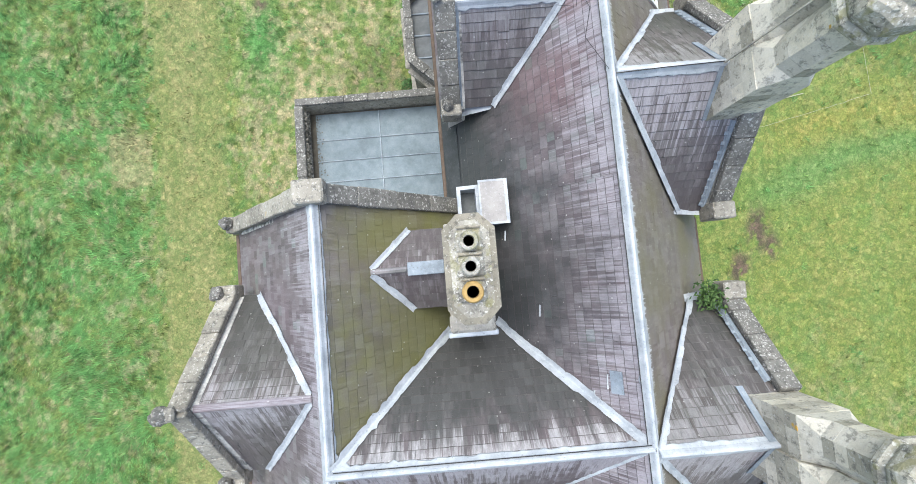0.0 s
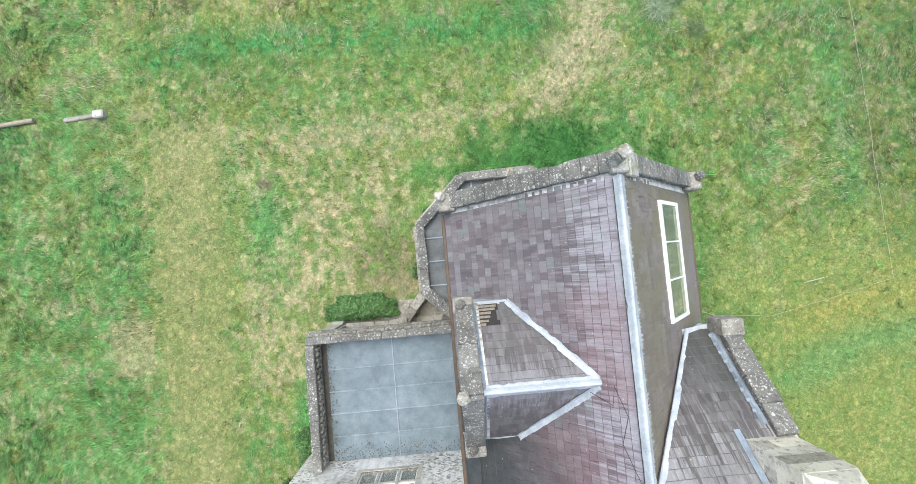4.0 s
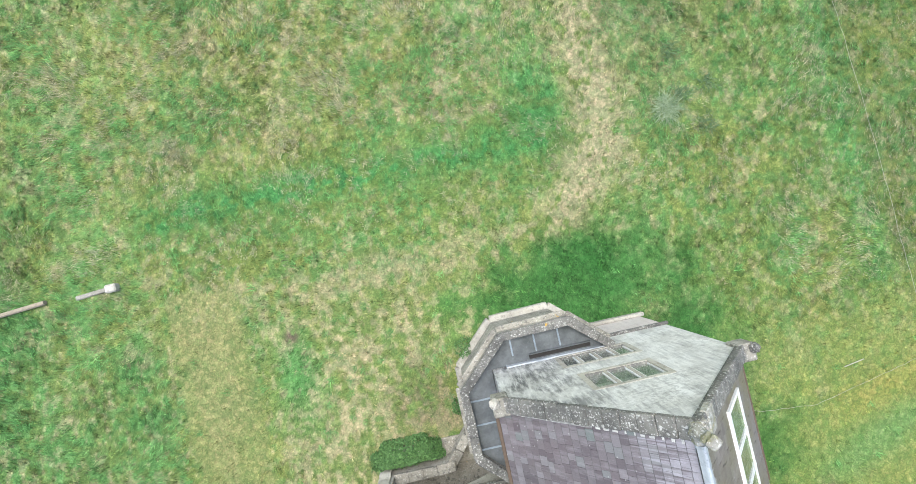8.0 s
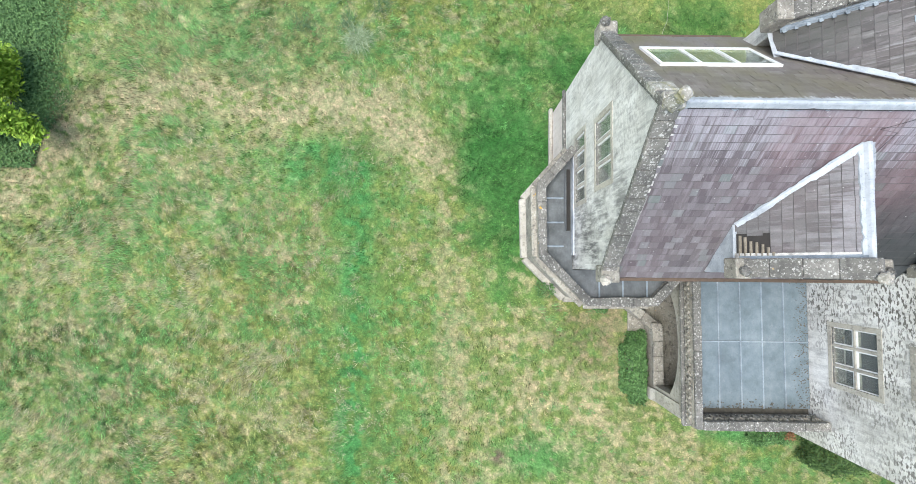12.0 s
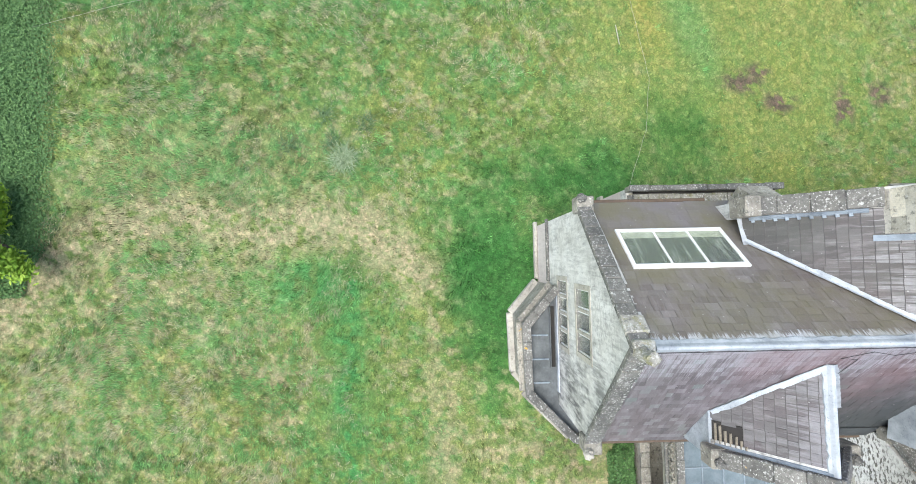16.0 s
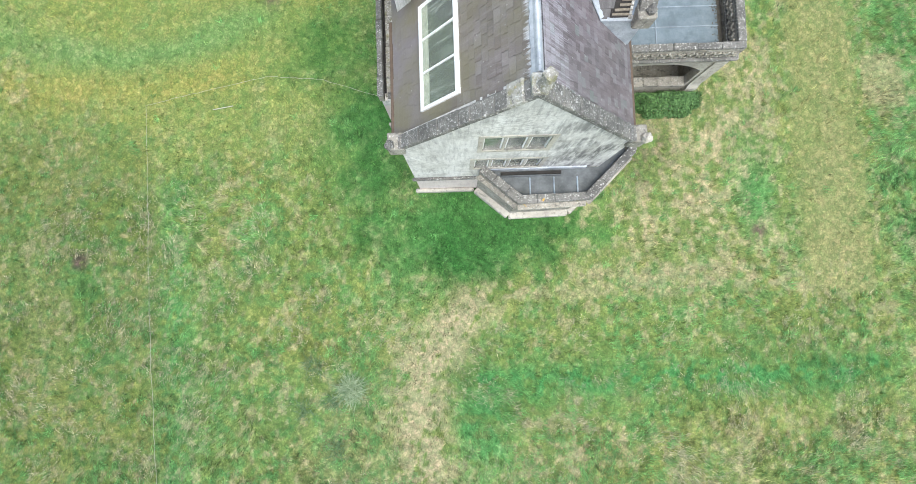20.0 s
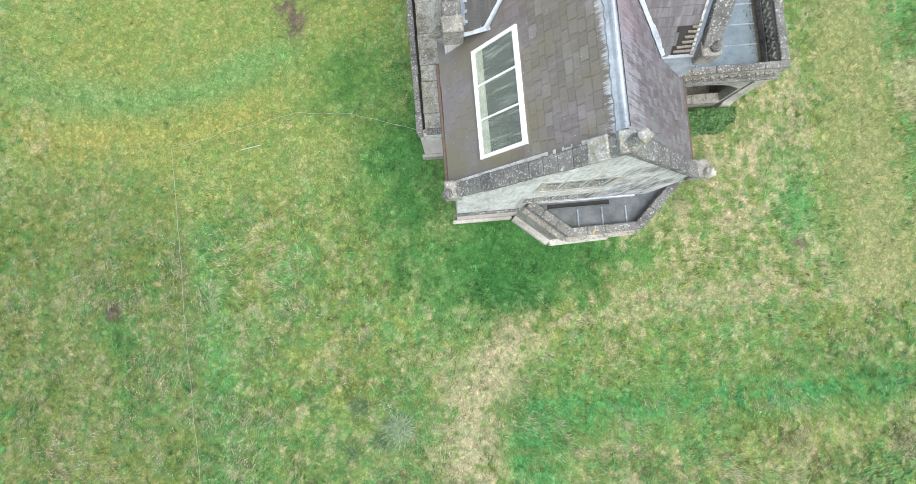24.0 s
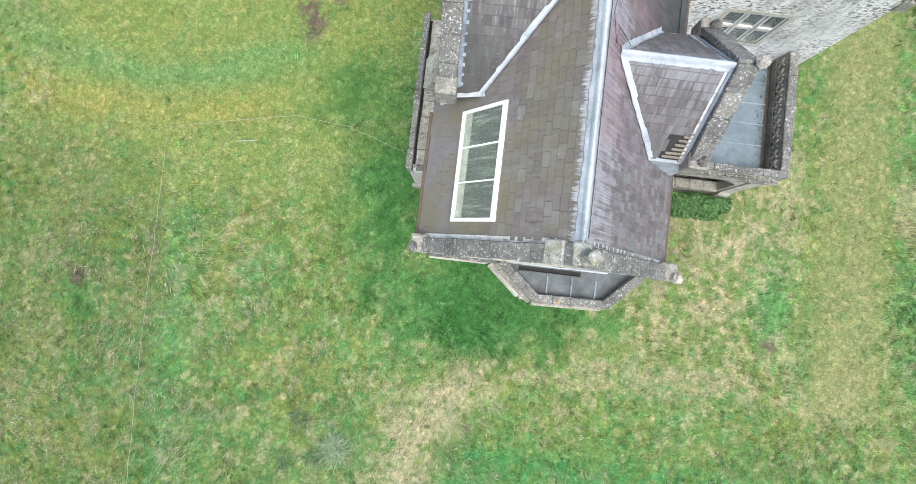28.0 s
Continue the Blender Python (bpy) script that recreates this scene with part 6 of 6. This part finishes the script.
def free_of_house(x, y):
    return ~((x > -5.3) & (x < 7.0) & (y < 1.8)) & ~((x > -0.2) & (x < 6.1) & (y < 9.3)) & ~((x > -4.7) & (x < 0) & (y < 5.9)) & ~((x > -1.1) & (x < 3.9) & (y > 5) & (y < 10.25)) & ~((x > 5.5) & (x < 7.05) & (y < 6.8))


def grass_tufts(name, count, seed, label, size, blades, width, spread, colour=None, want=None, gain=(0.65, 1.5), flat=(0.35, 1.0)):
    """Tufts of blades scattered over the turf, thicker where it grows rough. want: how much a place is liked; colour: a tint of its own."""
    r = np.random.RandomState(seed)
    x, y = r.uniform(-26, 26, count * 4), r.uniform(-13, 33, count * 4)
    c, ro = tint(x, y)
    like = ro if want is None else want(x, y, ro)
    keep = (r.rand(len(x)) < like) & free_of_house(x, y)
    x, y, c, ro = x[keep][:count], y[keep][:count], c[keep][:count], ro[keep][:count]
    n = len(x)
    if colour is not None:
        c = 0.3 * c + 0.7 * np.array(colour)
    clump = 0.7 + 0.7 * vnoise(x, y, 0.8, 2)
    ang = (math.tau * 1.3 * vnoise(x, y, 0.3, 4))[:, None] + r.normal(0, 0.75, (n, blades))
    ln = r.uniform(size[0], size[1], (n, blades)) * clump[:, None]
    lean = r.uniform(flat[0], flat[1], (n, blades))
    bx = x[:, None] + r.normal(0, spread, (n, blades))
    by = y[:, None] + r.normal(0, spread, (n, blades))
    bz = ground_z(bx, by) - 0.02
    dx, dy = np.cos(ang), np.sin(ang)
    w = r.uniform(width[0], width[1], (n, blades))
    p0 = np.stack([bx - dy * w, by + dx * w, bz], -1)
    p1 = np.stack([bx + dy * w, by - dx * w, bz], -1)
    tip = np.stack([bx + dx * ln * lean, by + dy * ln * lean, bz + ln * (1.15 - 0.6 * lean)], -1)
    verts = np.stack([p0, p1, tip], 2).reshape(-1, 3)
    faces = np.arange(len(verts)).reshape(-1, 3)
    col = np.repeat(np.repeat((c * r.uniform(gain[0], gain[1], (n, 1)))[:, None, :], blades, 1)[:, :, None, :], 3, 2).reshape(-1, 3)
    ob = mesh_np(name, verts, faces, col, M_BLADE)
    return tagged(ob, label, "grass", kind="stuff")


def meadow(x, y, ro):
    return (1 - trodden(x, y)) * np.clip(ro, 0, 1) * step(0.4, 0.6, fbm(x, y, 0.5, 4, 3)) * (0.25 + 0.75 * np.maximum(step(12.5, 15, y), step(-11, -12.5, x)))


def dead(x, y, ro):
    return (1 - trodden(x, y)) * step(0.49, 0.57, fbm(x, y, 0.9, 1, 3)) * (0.9 * np.maximum(step(13, 16, y), step(8, 11, x) * step(8, 10, y)))


grass_tufts("grass", 105000, 5, "short tufted lawn grass, green and straw", (0.06, 0.17), 7, (0.007, 0.015), 0.05, gain=(0.55, 1.55))
grass_tufts("tall_grass", 8000, 6, "bright green tussocks of coarse grass", (0.10, 0.24), 26, (0.008, 0.015), 0.06, (0.12, 0.30, 0.095), meadow, (0.8, 1.3), (0.75, 1.1))
grass_tufts("dead_grass", 22000, 7, "pale dead grass stems lying flat", (0.10, 0.22), 7, (0.006, 0.011), 0.06, (0.37, 0.345, 0.24), dead, (0.75, 1.3), (0.8, 1.1))


grass_tufts("dead_bracken", 2600, 8, "flattened red-brown dead bracken stems", (0.15, 0.4), 8, (0.006, 0.012), 0.08, (0.27, 0.17, 0.13), lambda x, y, ro: blob(x, y, -18.3, 22.6, 2.3, 4.6, 0.35, 2), (0.6, 1.4), (0.8, 1.1))


# ---- shrubs, tree, hedge ----
def leaf_material(name, lo, hi):
    m, t, b = mat_new(name)
    c = ramp(t, piece_random(t), [(0, lo), (0.6, tuple((a + c) / 2 for a, c in zip(lo, hi))), (1, hi)])
    t.links.new(c, b.inputs["Base Color"])
    b.inputs["Roughness"].default_value = 0.6
    b.inputs["Specular IOR Level"].default_value = 0.3
    return m


M_BOX = leaf_material("box_leaf", (0.035, 0.09, 0.024), (0.14, 0.27, 0.085))
M_IVY = leaf_material("ivy_leaf", (0.055, 0.125, 0.036), (0.14, 0.26, 0.08))
M_LIME = leaf_material("young_leaf", (0.16, 0.30, 0.02), (0.36, 0.50, 0.06))
M_FERN = leaf_material("fern_leaf", (0.028, 0.065, 0.016), (0.085, 0.15, 0.04))
M_REED = leaf_material("dry_sedge", (0.14, 0.21, 0.10), (0.33, 0.40, 0.24))
M_RUSH = leaf_material("rush", (0.06, 0.12, 0.05), (0.16, 0.24, 0.11))
M_RUST = leaf_material("dead_leaf", (0.15, 0.07, 0.03), (0.30, 0.16, 0.07))
M_BARK = plain_material("bark", (0.13, 0.10, 0.075), 0.9, 0.6, 9)


def leaf_cloud(seed, count, sampler, size, parent, material, name="crown", label=""):
    """Many small folded leaves at the places that sampler gives: (centre, outward)."""
    r = random.Random(seed)
    vs, fs = [], []
    for _ in range(count):
        c, out = sampler(r)
        n = (out + Vector((r.gauss(0, 0.5), r.gauss(0, 0.5), r.gauss(0.4, 0.5)))).normalized()
        a = n.orthogonal().normalized()
        a.rotate(Matrix.Rotation(r.uniform(0, math.tau), 3, n))
        b = n.cross(a)
        s = size * r.uniform(0.6, 1.3)
        k = len(vs)
        vs += [c - a * s, c + b * s * 0.45 + n * s * 0.12, c + a * s, c - b * s * 0.45 + n * s * 0.12]
        fs += [(k, k + 1, k + 2), (k, k + 2, k + 3)]
    me = bpy.data.meshes.new(name)
    me.from_pydata([tuple(v) for v in vs], [], fs)
    me.materials.append(material)
    ob = new(name, me)
    ob.parent = parent
    if label:
        tagged(ob, label=label)
    return ob


def shrub(x0, x1, y0, y1, z0, z1, count, material, label, seed, size=0.035, round_=0.5, category="shrub"):
    """A clipped or rounded bush: stems, a dark inner mass and a skin of leaves."""
    b = empty("shrub", label, category, group="shrubs along the house walls")
    cx, cy, hx, hy, h = (x0 + x1) / 2, (y0 + y1) / 2, (x1 - x0) / 2, (y1 - y0) / 2, z1 - z0
    bm = bmesh.new()
    for i in range(7):
        a = i * 0.9
        beam((cx + 0.1 * math.cos(a), cy + 0.1 * math.sin(a), z0 - 0.1), (cx + 0.6 * hx * math.cos(a), cy + 0.6 * hy * math.sin(a), z0 + 0.6 * h), 0.03, 0.03, bm=bm)
    part("stem", bm, M_BARK, b)

    def sampler(r):
        th, v = r.uniform(0, math.tau), r.random()
        e = 0.75
        f = r.uniform(0.86, 1.05) * (1 + 0.12 * math.sin(th * 3 + seed) + 0.08 * math.sin(th * 7 + seed * 2))
        cu, su = math.cos(th), math.sin(th)
        px, py = math.copysign(abs(cu) ** e, cu), math.copysign(abs(su) ** e, su)
        if r.random() < 0.6:
            q = math.sqrt(r.random())
            z = z1 - h * round_ * q ** 3 + r.gauss(0, 0.05) + 0.06 * math.sin(th * 5 + 9 * q + seed)
            return Vector((cx + px * hx * q * f, cy + py * hy * q * f, z)), Vector((0, 0, 1))
        return Vector((cx + px * hx * f, cy + py * hy * f, z0 + h * v * (1 - round_ * 0.5))), Vector((px, py, 0.3))
    leaf_cloud(seed, count, sampler, size, b, material)
    return b


shrub(-4.75, -2.25, 5.72, 6.62, 0.2, 0.95, 9000, M_BOX, "dense green box shrub against the porch wall", 3, 0.048, 0.6)
shrub(-1.55, -1.1, 7.0, 7.6, 0.2, 0.55, 500, M_BOX, "low weedy shrub along the bay's foot", 4, 0.04, 0.8)
shrub(-1.0, -0.35, 8.95, 9.75, 0.2, 0.75, 600, M_BOX, "low shrub at the bay's corner", 5, 0.04, 0.8)
shrub(-7.1, -5.2, -3.4, 0.2, 0.1, 1.3, 11000, M_FERN, "loose dark green shrub against the west wall", 6, 0.05, 0.7)
shrub(-6.3, -5.2, 0.3, 1.9, 0.1, 0.7, 3500, M_BOX, "low bright green weeds at the wall's corner", 7, 0.045, 0.8)
shrub(-6.0, -5.6, 0.5, 1.0, 0.3, 0.85, 350, M_RUST, "rust-brown dead weed among green shrubs", 8, 0.045, 0.8)
fern = empty("fern", "green fern sprouting from the gutter beside a gable", "plant")
leaf_cloud(9, 420, lambda r: (Vector((5.3 + r.gauss(0, 0.13), -0.95 + r.gauss(0, 0.16), 7.3 + abs(r.gauss(0, 0.16)))), Vector((0, 0, 1))), 0.05, fern, M_FERN, "foliage")


def sedge(x, y, seed, r0=0.5, count=260, material=None, label="pale dry sedge tussock", h=0.2):
    t = empty("tussock", label, "grass tussock", group="tussocks in the rough grass")
    r = random.Random(seed)
    vs, fs = [], []
    z = float(ground_z(np.array([x]), np.array([y]))[0])
    for _ in range(count):
        a, l = r.uniform(0, math.tau), r.uniform(0.5, 1) * r0
        d = Vector((math.cos(a), math.sin(a), 0))
        s = Vector((-d.y, d.x, 0)) * 0.008
        b = Vector((x + r.gauss(0, 0.14), y + r.gauss(0, 0.14), z)) + d * r.uniform(0, 0.15)
        d.rotate(Matrix.Rotation(r.uniform(-0.9, 0.2), 3, "Z"))
        m = b + d * l * 0.5 + Vector((0, 0, h * r.uniform(0.6, 1)))
        e = b + d * l + Vector((0, 0, h * r.uniform(0.1, 0.6)))
        k = len(vs)
        vs += [b - s, b + s, m + s, m - s, e]
        fs += [(k, k + 1, k + 2, k + 3), (k + 3, k + 2, k + 4)]
    me = bpy.data.meshes.new("foliage")
    me.from_pydata([tuple(v) for v in vs], [], fs)
    me.materials.append(material or M_REED)
    new("foliage", me).parent = t
    return t


sedge(8.65, 16.5, 1, 0.6, 420)
sedge(9.3, 16.9, 2, 0.4, 110, M_RUSH, "dark green rush tussock", 0.16)
sedge(10.4, 17.2, 3, 0.4, 90, M_RUSH, "dark green rush tussock", 0.16)
sedge(10.0, 15.6, 4, 0.4, 80, M_RUSH, "dark green rush tussock", 0.16)
sedge(9.2, 18.6, 5, 0.4, 80, M_RUSH, "dark green rush tussock", 0.16)

# ivy bank and young tree at the north edge
bank = empty("ivy_bank", "dark ivy-covered bank at the lawn's edge", "ivy")


def bank_sample(r):
    x = r.uniform(3.6, 15.5)
    y = 27.4 + r.random() * 3.8 + 0.2 * math.sin(x * 1.7) + 0.22 * max(0, 6.5 - x) ** 1.5
    z = 0.46 + 0.48 * min(1, max(0, y - 27.5) / 2.4) + r.gauss(0, 0.06)
    return Vector((x, y, z)), Vector((0, -0.2, 1))


mound, rows = bmesh.new(), []
for k in range(22):
    y = 27.45 + k * 0.27
    rows.append([mound.verts.new((x, y + 0.2 * math.sin(x * 1.7) + 0.22 * max(0, 6.5 - x) ** 1.5, 0.3 + 0.5 * min(1, k / 9) + 0.12 * noise.noise(Vector((x, y, 2))))) for x in (3.4 + 0.4 * m for m in range(34))])
for a, b in zip(rows, rows[1:]):
    for m in range(33):
        mound.faces.new((a[m], a[m + 1], b[m + 1], b[m]))
part("mound", mound, M_IVY, bank, "shaded ivy stems on the bank", smooth=True)
leaf_cloud(21, 52000, bank_sample, 0.055, bank, M_IVY, "ivy")
tree = empty("tree", "young tree with bright yellow-green leaves", "tree")
tx, ty = 5.5, 28.95
part("trunk", loft([[(tx + dx + rr * math.cos(a * math.tau / 8), ty + dx * 0.5 + rr * math.sin(a * math.tau / 8), z) for a in range(8)] for z, rr, dx in ((0.2, 0.13, 0), (0.8, 0.09, 0.02), (1.6, 0.07, 0.08), (2.6, 0.03, 0.05))]), M_BARK, tree, "slim brown trunk")
limbs = [(Vector((tx, ty, 1.0 + 0.16 * i)), Vector((tx + math.cos(i * 2.1) * (1.95 - 0.07 * i), ty + math.sin(i * 2.1) * (1.75 - 0.07 * i), 1.3 + 0.16 * i))) for i in range(11)]
bm = bmesh.new()
for p, q in limbs:
    beam(p, q, 0.035, 0.035, bm=bm)
part("limb", bm, M_BARK, tree)


def crown_sample(r):
    p, q = r.choice(limbs)
    c = p.lerp(q, r.uniform(0.35, 1.08))
    return c + Vector((r.gauss(0, 0.17), r.gauss(0, 0.17), r.gauss(0.05, 0.14))), Vector((0, 0, 1))


leaf_cloud(23, 14000, crown_sample, 0.095, tree, M_LIME, "crown")


# ---- things lying on the grass ----
def gz(x, y):
    return float(ground_z(np.array([x]), np.array([y]))[0])


def cord(name, pts, r, material, label, category):
    """A thin cord through points on the grass."""
    cu = bpy.data.curves.new(name, "CURVE")
    cu.dimensions, cu.bevel_depth, cu.bevel_resolution = "3D", r, 1
    sp = cu.splines.new("POLY")
    sp.points.add(len(pts) - 1)
    for p, (x, y, h) in zip(sp.points, pts):
        p.co = (x, y, h, 1)
    cu.materials.append(material)
    return tagged(new(name, cu), label, category)


def wander(pts, n, amp, h):
    out = []
    for (ax, ay), (bx, by) in zip(pts, pts[1:]):
        for i in range(n):
            t = i / n
            x, y = ax + (bx - ax) * t + random.uniform(-amp, amp), ay + (by - ay) * t + random.uniform(-amp, amp)
            out.append((x, y, gz(x, y) + h))
    out.append((*pts[-1], gz(*pts[-1]) + h))
    return out


cord("rope", wander([(7.0, 5.6), (9.6, 4.7), (11.7, 4.5), (14.2, 5.0), (16.4, 5.5)], 8, 0.02, 0.12), 0.0055, M_ROPE, "thin pale rope lying in the grass", "rope")
cord("rope", wander([(16.4, 5.5), (16.3, 8.5), (16.15, 12.2), (15.95, 16.0), (15.7, 19.5), (14.8, 25.0), (13.2, 31.0)], 8, 0.025, 0.14), 0.0055, M_ROPE, "thin pale rope lying in the grass", "rope")
part_stick = part("stick", beam((13.07, 5.62, gz(13.07, 5.62) + 0.08), (13.86, 5.75, gz(13.86, 5.75) + 0.08), 0.03, 0.03, bevel=0.008), M_ROPE)
tagged(part_stick, "straight pale stick lying on the grass", "stick")
post = part("stone_post", box(-13.0, -12.6, 14.1, 14.4, gz(-12.8, 14.2) - 0.1, gz(-12.8, 14.2) + 0.25, 0.04), M_STONE_PALE)
tagged(post, "short square pale stone post", "post")
kerb = part("stone_edging", beam((-14.2, 14.15, gz(-14, 14.2) + 0.04), (-13.05, 14.25, gz(-13, 14.2) + 0.04), 0.16, 0.12, bevel=0.03), M_STONE)
tagged(kerb, "overgrown strip of stone edging beside a post", "edging stone")
log = part("log", loft([[(-18.5 + 3.2 * t, 14.0 + 0.25 * t + 0.085 * math.cos(a * math.tau / 9), gz(-17, 14) + 0.1 + 0.085 * math.sin(a * math.tau / 9)) for a in range(9)] for t in (0, 0.25, 0.5, 0.75, 1.0)]), M_WOOD)
tagged(log, "pale weathered log lying in long grass", "log")

# cables on the roof
cord("roof_cable", [(2.3, 4.95, 8.72), (2.62, 4.75, 8.95), (2.66, 5.1, 9.0), (2.8, 4.6, 9.14), (2.7, 4.1, 9.02), (2.92, 3.3, 9.4)], 0.005, M_CABLE, "thin black cable lying over the slates", "cable")
cord("roof_cable", [(3.02, 3.2, 9.44), (3.9, 3.22, 9.47), (4.95, 3.24, 9.47)], 0.01, M_CABLE, "thin black cable along a ridge", "cable")

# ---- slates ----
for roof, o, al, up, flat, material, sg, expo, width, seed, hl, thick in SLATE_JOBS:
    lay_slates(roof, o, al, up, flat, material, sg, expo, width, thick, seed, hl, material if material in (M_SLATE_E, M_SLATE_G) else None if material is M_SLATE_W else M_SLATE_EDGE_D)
